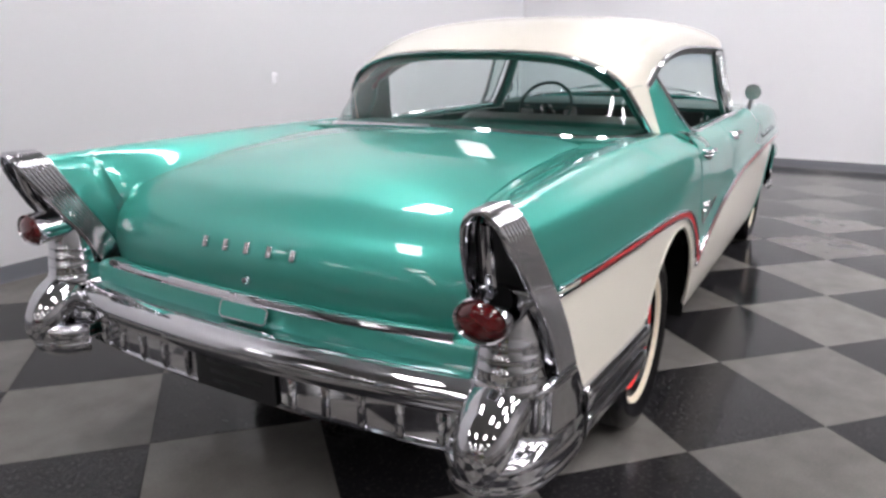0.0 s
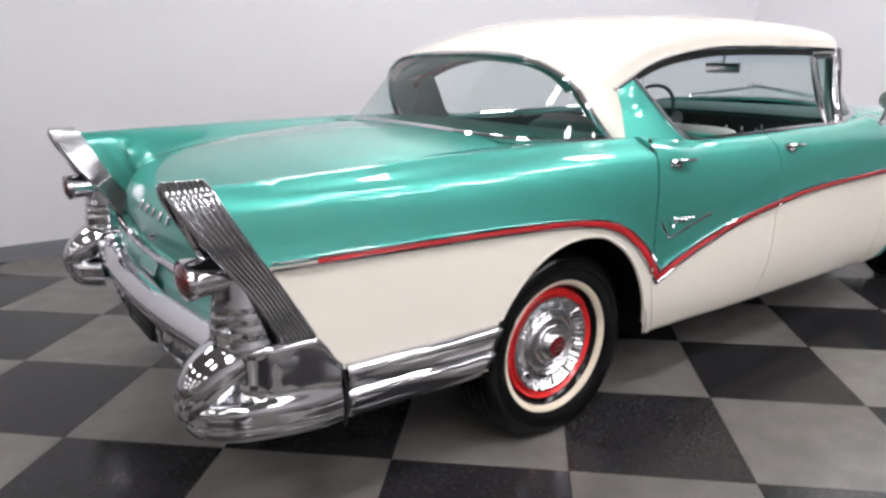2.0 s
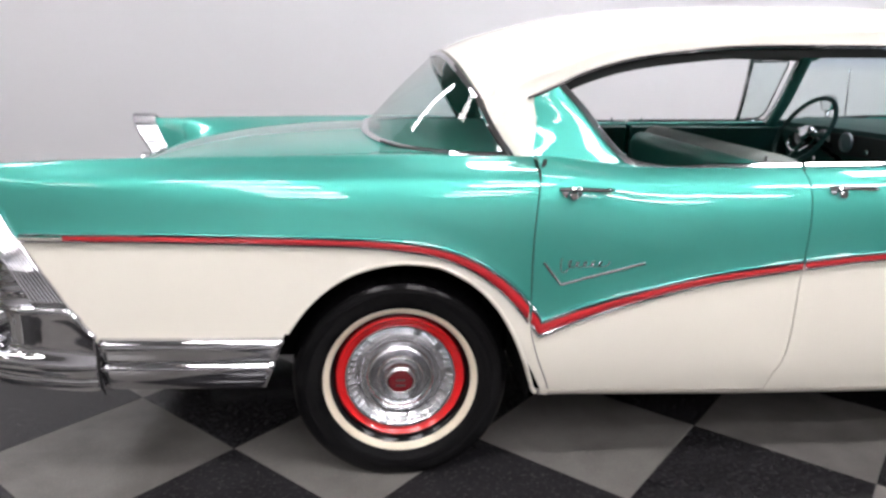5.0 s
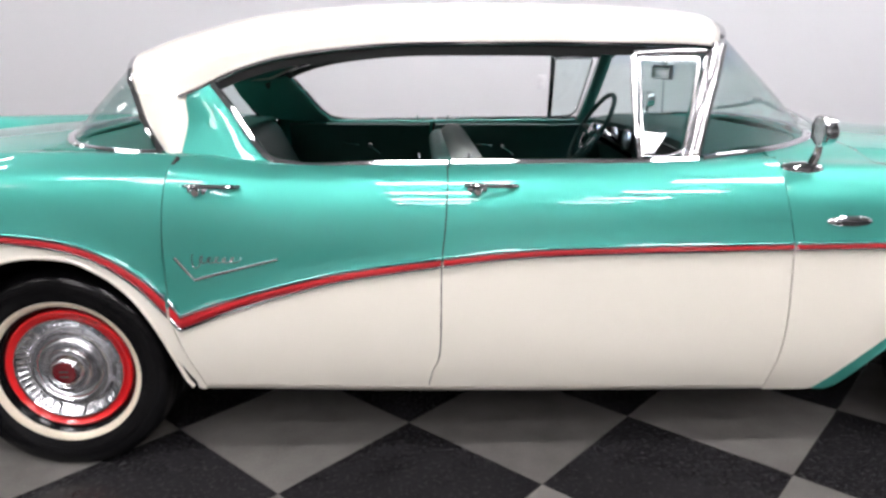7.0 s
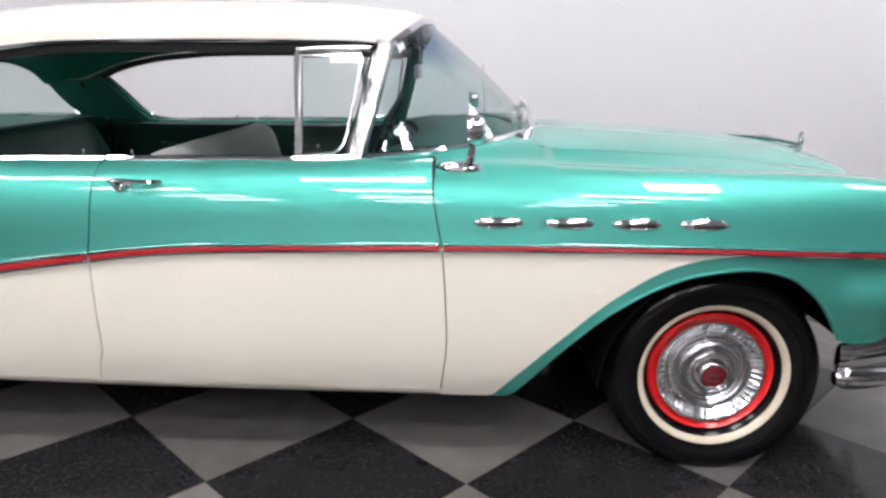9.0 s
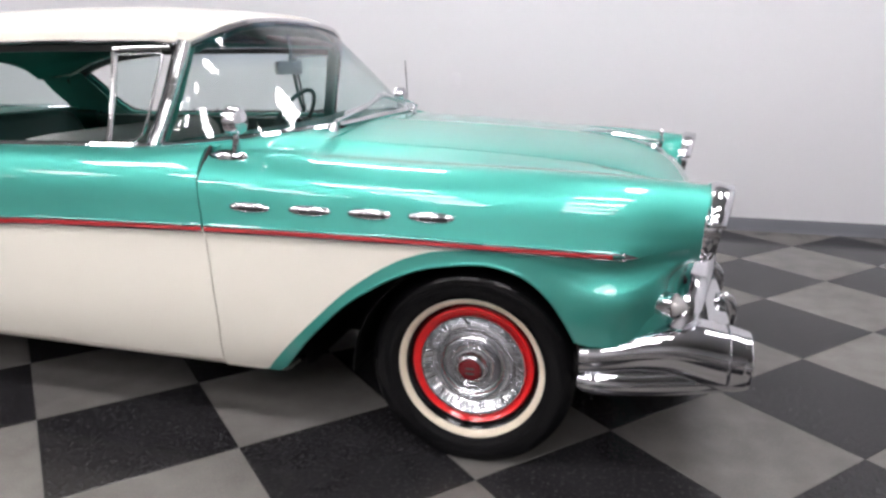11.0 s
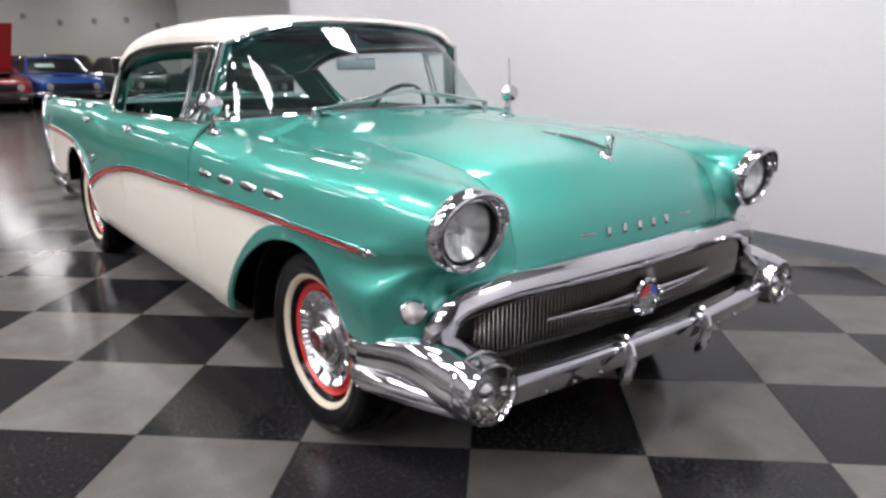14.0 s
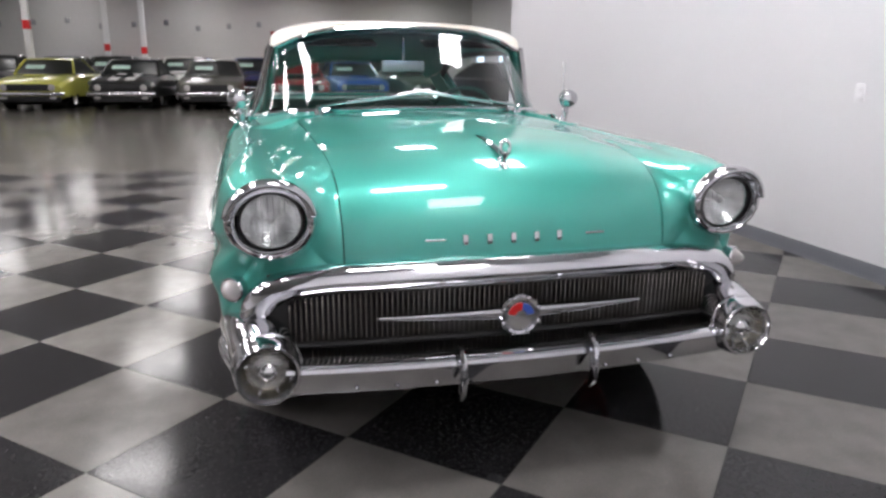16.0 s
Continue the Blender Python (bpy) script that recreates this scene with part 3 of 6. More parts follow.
        cr = (0.92, 0.905) if nm == "rear_door" else (1.62, 0.90)
        lathe("crank_hub", [(0.0, 0.016), (0.012, 0.014), (0.018, 0.004), (0.019, -0.01)], (cr[0], s * 0.700, cr[1]), (0, -s, 0), CHROME, door, seg=16)
        sweep("window_crank", spline([(cr[0], s * 0.686, cr[1]), (cr[0] + 0.03, s * 0.680, cr[1] - 0.022), (cr[0] + 0.055, s * 0.682, cr[1] - 0.045)], 8), circle(0.006, 8, 0.005), CHROME, door)
        sweep("door_pull", spline([(cr[0] - 0.14, s * 0.690, cr[1] + 0.012), (cr[0] - 0.10, s * 0.672, cr[1] + 0.010), (cr[0] - 0.06, s * 0.688, cr[1] + 0.004)], 8), circle(0.007, 8, 0.006), CHROME, door)
        hx = 0.505 if nm == "rear_door" else 1.348
        hy = float(side_y(hx, 0.955))
        lathe("push_button", [(0.0, 0.030), (0.010, 0.030), (0.014, 0.026), (0.016, 0.018), (0.018, 0.0), (0.0, 0.0)], (hx, s * hy, 0.958), (0, s, 0), CHROME, door, seg=20)
        gr = spline([(hx - 0.035, s * (hy + 0.006), 0.974), (hx - 0.01, s * (hy + 0.026), 0.978), (hx + 0.05, s * (hy + 0.030), 0.977), (hx + 0.105, s * (hy + 0.018), 0.974), (hx + 0.122, s * (hy + 0.0), 0.972)], 18)
        sweep("grip", gr, circle(0.009, 10, 0.007), CHROME, door, up=(0, 0, 1))
        lathe("escutcheon", [(0.0, 0.008), (0.018, 0.007), (0.024, 0.003), (0.025, -0.006), (0.0, -0.006)], (hx, s * hy, 0.958), (0, s, 0), CHROME, door, seg=20, squash=(1.3, 1.0))
    # sill under the windshield's wrapped corner
    gx = np.linspace(2.03, 2.32, 12)
    sheet("windshield_sill", [[(x, s * (0.79 + (float(np.interp(x, [2.03, 2.085, 2.36], [0.765, 0.755, 0.688])) - 0.79) * t), float(BELT(x)) - 0.002 + 0.006 * t) for x in gx] for t in np.linspace(0, 1, 4)], TEAL, car, "teal sill under the windshield corner", solid=0.008)
    # rocker below the doors
    rx = np.linspace(0.445, 2.56, 60)
    sheet("rocker_panel", [[(x, s * (float(side_y(x, float(ROCKER(x)) + dz)) + dy), float(ROCKER(x)) + dz) for x in rx] for dz, dy in ((0.024, 0.0), (0.012, -0.002), (0.0, -0.012), (-0.012, -0.045), (-0.016, -0.12))], IVORY, car, "ivory rocker panel under the doors", solid=0.008)
    # front fender: ivory wedge, teal flare round the wheel, teal top
    sheet("fender_wedge", flank(off(SEAM_F, GAP), const(3.262), lambda x: np.maximum(ROCKER(x) + 0.006, np.where(np.asarray(x) > 2.51, FRONT_FLARE(x), 0)), trim_z, 14, 60, s), IVORY, car, "ivory wedge of the front fender", solid=0.012)
    fl = np.zeros((9, 110, 3))
    for j, x in enumerate(np.r_[np.linspace(2.512, 3.30, 60), np.linspace(3.31, NOSE_X, 50)]):
        lo = float(FRONT_ARCH(x)) if x > 2.56 else 0.268
        if x > 3.585:
            lo = float(np.interp(x, [3.585, 3.62, 3.74], [0.50, 0.492, 0.497]))
        hi = float(FRONT_FLARE(x)) if x < 3.262 else float(trim_z(x))
        hi = max(hi, lo + 0.002)
        for i, v in enumerate(np.linspace(0, 1, 9)):
            z = lo + v * (hi - lo)
            fl[i, j] = (x, s * (float(side_y(x, z)) + 0.004 * (1 - v)), z)
    up = flank(off(SEAM_F, GAP), const(NOSE_X), trim_z, const(0.93), 9, 80, s)
    ctrl = []
    for j in range(80):
        x = up[-1, j, 0]
        zc = float(CREST_F(x))
        hw = float(np.interp(x, hood_side[:, 0], hood_side[:, 1])) + 0.003
        hz = float(np.interp(x, hood_side[:, 0], hood_side[:, 2])) - 0.0005
        if x > 2.69:
            dip = hz - zc
            ctrl.append([(x, s * 0.845, zc - 0.022), (x, s * 0.80, zc - 0.002), (x, s * 0.755, zc), (x, s * 0.70, zc - 0.004 + 0.1 * dip), (x, s * 0.64, zc + 0.42 * dip), (x, s * hw, hz)])
        else:
            ye = float(np.interp(x, [2.28, 2.36, 2.50, 2.58, 2.64, 2.70], [0.725, 0.695, 0.605, 0.545, 0.53, 0.585]))
            ze = float(np.interp(x, [2.28, 2.36, 2.50, 2.58, 2.64, 2.70], [1.046, 1.054, 1.072, 1.078, 1.076, 1.050]))
            ctrl.append([(x, s * 0.845, zc - 0.022)] + [(x, s * (0.80 - (0.80 - ye) * q), zc + (ze - zc) * q * q * (3 - 2 * q)) for q in (0.0, 0.25, 0.5, 0.75, 1.0)])
    fender = np.vstack([up, rolled(up, ctrl, 22)[1:]])
    # nose: flows from the headlamp's rim back into the fender, the hood's edge and the grille surround
    loop = []
    for P0 in (fl, fender):
        for p, q in zip(P0[:, -1], P0[:, -3]):
            loop.append((p, (q - p) / np.linalg.norm(q - p)))
    for p in hood_grid[:, -1]:
        if p[0] > NOSE_X + 0.012 or (p[2] < 0.97 and p[2] > 0.705):
            loop.append((np.array((p[0] + 0.001, s * (p[1] + 0.004), p[2] - 0.002)), np.array((0.10, -0.6 * s, 0.03))))
    foot = spline([(3.912, 0.548, 0.694), (3.908, 0.62, 0.672), (3.898, 0.69, 0.648), (3.882, 0.755, 0.605), (3.866, 0.79, 0.56), (3.848, 0.808, 0.528), (3.82, 0.838, 0.512), (3.78, 0.866, 0.504), (3.73, 0.888, 0.498), (NOSE_X + 0.01, 0.8995, 0.495)], 34)
    for p in foot:
        f = min(1.0, max(0.0, (p[1] - 0.76) / 0.06))
        g = min(1.0, max(0.0, (p[1] - 0.56) / 0.17))
        loop.append((np.array((p[0], s * p[1], p[2])), (1 - g) * np.array((0.10, -0.6 * s, 0.03)) + g * np.array((0.35 * (1 - f), 0.0, -1.0))))
    loop.append(loop[0])
    lc = np.array((3.938, s * 0.74, 0.855))
    park_at, park_dir = np.array((3.838, s * 0.850, 0.630)), np.array((0.86, s * 0.5, 0.02))
    cols = []
    for p, d in loop:
        a = math.atan2((p[2] - lc[2]) / 0.95, p[1] - lc[1])
        A = lc + np.array((-0.006 + 0.0124 * math.sin(a), 0.117 * math.cos(a), 0.111 * math.sin(a)))
        span = np.linalg.norm(p - A)
        out = np.array((-1.0, 0.10 * math.cos(a), 0.10 * math.sin(a)))
        col = []
        for t in np.linspace(0, 1, 22):
            q = (2 * t**3 - 3 * t**2 + 1) * A + (t**3 - 2 * t**2 + t) * out * span + (-2 * t**3 + 3 * t**2) * p + (t**3 - t**2) * d * span
            away = q - park_at
            away = away - park_dir * float(away @ park_dir)
            q = q + park_dir * 0.030 * math.exp(-float(away @ away) / 0.0022) * math.sin(math.pi * t) ** 0.5
            col.append(q)
        cols.append(col)
    verts, faces = [], []
    for grid in (fl, fender, np.array(cols)):
        m, n, _ = grid.shape
        faces += [tuple(k + len(verts) for k in f) for f in grid_faces(m, n)]
        verts += list(grid.reshape(-1, 3))
    mesh_object("front_fender", verts, faces, TEAL, car, "teal metallic front fender flowing round the headlamp", solid=0.010, sharp=1.0)

# deck lid, hood, cowl, pan behind the deck
ys = np.linspace(-1, 1, 41)
sheet("deck_lid", deck_grid, TEAL, car, "smooth teal metallic trunk lid", solid=0.010)
sheet("hood", hood_grid, TEAL, car, "broad teal metallic hood", solid=0.010)
cx = [(2.70, 1.090), (2.665, 1.090), (2.63, 1.094), (2.60, 1.098)]
P = [[(x - 0.03 * y * y - 0.10 * abs(y) ** 4 * (k / 3), y * 0.62, z - 0.03 * y * y) for y in ys] for k, (x, z) in enumerate(cx)]
sheet("cowl", P, TEAL, car, "teal cowl with vents in front of the windshield", solid=0.008)
P = []
for x, z, w in ((-1.10, 0.692, 0.67), (-1.130, 0.688, 0.69), (-1.137, 0.668, 0.73), (-1.141, 0.635, 0.74), (-1.140, 0.60, 0.74), (-1.138, 0.55, 0.74)):
    P.append([(x + 0.045 * y * y, y * w, z - 0.004 * y * y) for y in ys])
sheet("tail_pan", P, TEAL, car, "teal pan between trunk lid and bumper", solid=0.008, sharp=1.2)
sweep("deck_moulding", [(-1.142 + 0.045 * y * y, y * 0.645, 0.684) for y in ys], circle(0.012, 8, 0.014), CHROME, car, "chrome strip along the trunk's lower edge")

# seams round deck lid and hood, dark backing behind the door gaps
for s in (-1, 1):
    for seam, zs in ((SEAM_R, (0.29, 1.05)), (SEAM_M, (0.29, 1.02)), (SEAM_F, (0.28, 1.045))):
        z = np.linspace(zs[0], zs[1], 30)
        path = np.stack([seam(z), s * (np.array([float(side_y(float(seam(q)), q)) for q in z]) - 0.011), z], 1)
        sweep("seam_seal", path, circle(0.007, 8), RUBSEAL, car, up=(1, 0, 0))

# ---- roof and glass ----
ROOF_TOP = curve((0.18, 1.367), (0.30, 1.418), (0.43, 1.456), (0.6, 1.495), (0.8, 1.520), (1.1, 1.538), (1.5, 1.545), (1.8, 1.541), (2.0, 1.531), (2.12, 1.520), (2.2, 1.508), (2.245, 1.496))
DRIP_Z = curve((0.26, 1.18), (0.43, 1.238), (0.502, 1.270), (0.578, 1.306), (0.727, 1.350), (0.911, 1.378), (1.095, 1.394), (1.28, 1.399), (1.65, 1.402), (2.03, 1.399), (2.12, 1.392))
DRIP_Y = curve((0.26, 0.672), (0.43, 0.672), (0.8, 0.668), (1.3, 0.668), (2.0, 0.668), (2.12, 0.672))
nv = 30
ang = np.linspace(0, np.pi / 2, nv)
rows = []
rear_edge = spline([(0.18, 0, 1.367), (0.18, 0.25, 1.363), (0.19, 0.42, 1.345), (0.212, 0.53, 1.312), (0.235, 0.60, 1.272), (0.262, 0.645, 1.225)], nv)
rows.append(rear_edge)
for x in (0.22, 0.27, 0.33):
    k = (x - 0.18) / (0.43 - 0.18)
    base = np.stack([np.full(nv, 0.43), 0.672 * np.sin(ang) ** 0.85, 1.238 + (1.456 - 1.238) * np.cos(ang) ** 0.62], 1)
    r = rear_edge * (1 - k) + base * k
    r[:, 2] += (float(ROOF_TOP(x)) - r[0, 2]) * np.cos(ang) ** 0.7
    rows.append(r)
for x in np.r_[np.linspace(0.43, 2.12, 44)]:
    zd, yd, zt = float(DRIP_Z(x)), float(DRIP_Y(x)), float(ROOF_TOP(x))
    rows.append(np.stack([np.full(nv, x) + 0.0, yd * np.sin(ang) ** 0.85, zd + (zt - zd) * np.cos(ang) ** 0.62], 1))
front_edge = spline([(2.245, 0, 1.496), (2.24, 0.25, 1.490), (2.225, 0.42, 1.472), (2.195, 0.54, 1.440), (2.16, 0.62, 1.405), (2.13, 0.668, 1.375)], nv)
mid = (rows[-1] + front_edge) / 2
mid[:, 2] += 0.008 * np.cos(ang)
rows += [mid, front_edge]
half = np.array(rows)
full = np.concatenate([flip(half[:, ::-1], -1), half[:, 1:]], 1)
sheet("roof", full, IVORY, car, "ivory painted steel roof", solid=0.014, sharp=0.9)
inner = full.copy()
inner[..., 2] -= 0.035 + 0.012 * np.abs(full[..., 1])
inner[..., 1] *= 0.965
inner[..., 0] = np.clip(inner[..., 0], 0.24, 2.2)
sheet("headliner", inner[:, 2:-2], VINYL, car, "teal headliner", solid=0.006)
for s in (-1, 1):
    a = spline(flip([(0.262, 0.645, 1.225), (0.295, 0.682, 1.15), (0.365, 0.725, 1.052)], s), 14)
    b = spline(flip([(0.43, 0.672, 1.238), (0.432, 0.70, 1.15), (0.412, 0.742, 1.046)], s), 14)
    sheet("rear_pillar", [[p + (q - p) * t + np.array([0, s * 0.012 * math.sin(t * math.pi), 0]) for t in np.linspace(0, 1, 6)] for p, q in zip(a, b)], IVORY, car, "ivory rear roof pillar", solid=0.014)
    sheet("pillar_lining", [[p + (q - p) * t + np.array([0, -s * 0.022, 0]) for t in np.linspace(-0.12, 1.1, 6)] for p, q in zip(a, b)], VINYL, car, "teal inner pillar lining", solid=0.006)
    # teal kick-up of the rear door behind the window
    a = spline(flip([(0.416, 0.742, 1.046), (0.436, 0.702, 1.15), (0.435, 0.678, 1.232), (0.46, 0.672, 1.245)], s), 12)
    b = spline(flip([(0.72, 0.80, 1.024), (0.655, 0.768, 1.085), (0.575, 0.718, 1.19), (0.512, 0.682, 1.262)], s), 12)
    sheet("window_kickup", [[p + (q - p) * t + np.array([0, s * 0.010 * math.sin(t * math.pi), 0]) for t in np.linspace(0, 1, 7)] for p, q in zip(a, b)], TEAL, car, "teal upswept rear edge of the side window", solid=0.014)
    inn = [[p + (q - p) * t + np.array([0, -s * 0.05, -0.005]) for t in np.linspace(0, 1, 7)] for p, q in zip(a, b)]
    sheet("pillar_lining", inn, VINYL, car, "teal inner pillar lining", solid=0.008)
    edge = spline(flip([(0.512, 0.690, 1.264), (0.575, 0.726, 1.192), (0.655, 0.777, 1.088), (0.70, 0.803, 1.045), (0.78, 0.815, 1.026), (1.0, 0.815, 1.026), (1.26, 0.815, 1.028)], s), 46)
    sweep("window_moulding", edge, circle(0.012, 8, 0.009), CHROME, car, up=(0, s, 0.3))
    edge = spline(flip([(1.272, 0.815, 1.030), (1.6, 0.815, 1.034), (2.0, 0.812, 1.038), (2.06, 0.806, 1.040)], s), 30)
    sweep("window_moulding", edge, circle(0.012, 8, 0.009), CHROME, car, up=(0, s, 0.3))
    # drip rail along the roof edge: dark channel and bright lip
    xs = np.linspace(0.405, 2.12, 60)
    path = np.stack([xs, s * (DRIP_Y(xs) + 0.008), DRIP_Z(xs) - 0.004], 1)
    sweep("drip_rail", path, [(-0.016, -0.004), (0.016, -0.004), (0.018, 0.004), (0.010, 0.008), (-0.016, 0.006)], CHROME, car, up=(0, 0, 1))
    path2 = np.stack([xs, s * (DRIP_Y(xs) - 0.012), DRIP_Z(xs) - 0.024], 1)
    sweep("roof_side_rail", path2, [(-0.018, -0.014), (0.014, -0.016), (0.018, 0.012), (-0.018, 0.012)], DASH, car, "dark rubber window channel under the roof edge", up=(0, 0, 1))
    # windshield pillar
    pil = spline(flip([(2.140, 0.668, 1.398), (2.118, 0.694, 1.30), (2.088, 0.722, 1.18), (2.045, 0.775, 1.03)], s), 20)
    sweep("windshield_pillar", pil, [(-0.030, -0.018), (0.030, -0.018), (0.034, -0.002), (0.030, 0.010), (0.020, 0.015), (0.006, 0.016), (0.002, 0.010), (-0.002, 0.010), (-0.006, 0.016), (-0.020, 0.015), (-0.030, 0.010), (-0.034, -0.002)], BRIGHT, car, "chrome dogleg windshield pillar", up=(-0.30, s, 0.45))
    sweep("pillar_lining", pil + np.array([0.0, -s * 0.03, -0.01]), circle(0.03, 10, 0.02), VINYL, car, "teal inner pillar lining", up=(0, s, 0.25))
    # vent window
    vent = empty("vent_window", car)
    loop = spline(flip([(1.862, 0.688, 1.362), (1.866, 0.715, 1.25), (1.872, 0.765, 1.10), (1.876, 0.795, 1.042)], s), 16)
    sweep("division_bar", loop, [(-0.008, -0.008), (0.008, -0.008), (0.009, 0.004), (0.006, 0.008), (-0.006, 0.008), (-0.009, 0.004)], BRIGHT, vent, up=(0, s, 0.3))
    loop = spline(flip([(1.862, 0.688, 1.366), (1.98, 0.687, 1.372), (2.10, 0.685, 1.374)], s), 10)
    sweep("top_bar", loop, circle(0.008, 10, 0.012), BRIGHT, vent, up=(0, 0, 1))
    ring = flip([(x, 0.700 + 0.31 * (1.345 - z), z) for x, z in ((1.878, 1.350), (2.070, 1.355), (2.074, 1.338), (2.034, 1.12), (2.020, 1.075), (1.995, 1.056), (1.96, 1.050), (1.886, 1.050))], s)
    sweep("vent_frame", np.vstack([ring, ring[:1]]), circle(0.0060, 6), BRIGHT, vent, up=(0, s, 0.3))
    mesh_object("pane", ring * 1.0, [tuple(range(len(ring)))], GLASS, vent, smooth=False)


def glass_sheet(name, top, bottom, bulge, label, glass, nvv=16, nuu=41):
    tp, bt = spline(top, nuu), spline(bottom, nuu)
    P = []
    for t in np.linspace(0, 1, nvv):
        r = tp * (1 - t) + bt * t
        r[:, 0] += bulge * 4 * t * (1 - t)
        P.append(r)
    P = np.array(P)
    P = np.concatenate([flip(P[:, ::-1], -1), P[:, 1:]], 1)
    return sheet(name, P, glass, car, label), tp, bt


ws, ws_top, ws_bot = glass_sheet("windshield", [(2.25, 0, 1.488), (2.245, 0.25, 1.482), (2.23, 0.42, 1.464), (2.20, 0.54, 1.432), (2.165, 0.615, 1.40), (2.15, 0.655, 1.385)],
                                 [(2.665, 0, 1.103), (2.65, 0.25, 1.100), (2.60, 0.45, 1.090), (2.50, 0.60, 1.080), (2.35, 0.70, 1.062), (2.085, 0.765, 1.038)], 0.022, "curved wraparound windshield, slightly green", WINDSHIELD)
rw, rw_top, rw_bot = glass_sheet("rear_window", [(0.172, 0, 1.360), (0.172, 0.25, 1.356), (0.182, 0.42, 1.338), (0.204, 0.53, 1.304), (0.228, 0.60, 1.264), (0.256, 0.640, 1.222)],
                                 [(-0.115, 0, 1.080), (-0.105, 0.25, 1.076), (-0.06, 0.45, 1.066), (0.03, 0.59, 1.055), (0.14, 0.66, 1.050), (0.25, 0.70, 1.048), (0.345, 0.722, 1.050)], -0.012, "wraparound rear window, slightly green", GLASS)
for nm, line, r in (("windshield_moulding", ws_bot, 0.016), ("windshield_header", ws_top, 0.018), ("rear_window_moulding", rw_bot, 0.014), ("rear_window_moulding", rw_top, 0.012)):
    pth = np.concatenate([flip(line[::-1], -1), line[1:]])
    pth[:, 0] += 0.006 if "windshield" in nm else -0.004
    sweep(nm, pth, circle(r, 8, r * 0.75), CHROME, car, "polished chrome glass surround", up=(0, 0, 1))


for s in (-1, 1):
    edge = spline(flip([(0.252, 0.645, 1.226), (0.285, 0.684, 1.15), (0.318, 0.708, 1.095), (0.350, 0.728, 1.050)], s), 16)
    sweep("rear_window_moulding", edge, circle(0.013, 8, 0.010), CHROME, car, "polished chrome glass surround", up=(0, s, 0.3))


# ---- side moulding, badges, ports ----
def band(name, x0, x1, v0, v1, lifts, mat, s, label="", cut=0.006):
    xs = np.unique(np.r_[np.linspace(x0, x1, max(8, int((x1 - x0) / 0.02))), [v for v in (0.4255, 0.4265) if x0 < v < x1]])
    P = []
    for k, lift in enumerate(lifts):
        v = v0 + (v1 - v0) * k / (len(lifts) - 1)
        row = []
        for x in xs:
            h = float(BAND_H(x))
            sl = float(trim_z(x + 0.004) - trim_z(x - 0.004)) / 0.008
            z = float(trim_z(x)) + v * h * min(1.45, math.sqrt(1 + sl * sl))
            row.append((x, s * (float(side_y(x, z)) + lift), z))
        P.append(row)
    return sheet(name, P, mat, car, label, solid=0.004)


BAND_H = curve((-1.1, 0.009), (-0.6, 0.010), (0.0, 0.012), (0.3, 0.016), (0.43, 0.020), (0.6, 0.0165), (1.2, 0.0125), (2.2, 0.0095), (3.75, 0.0085))
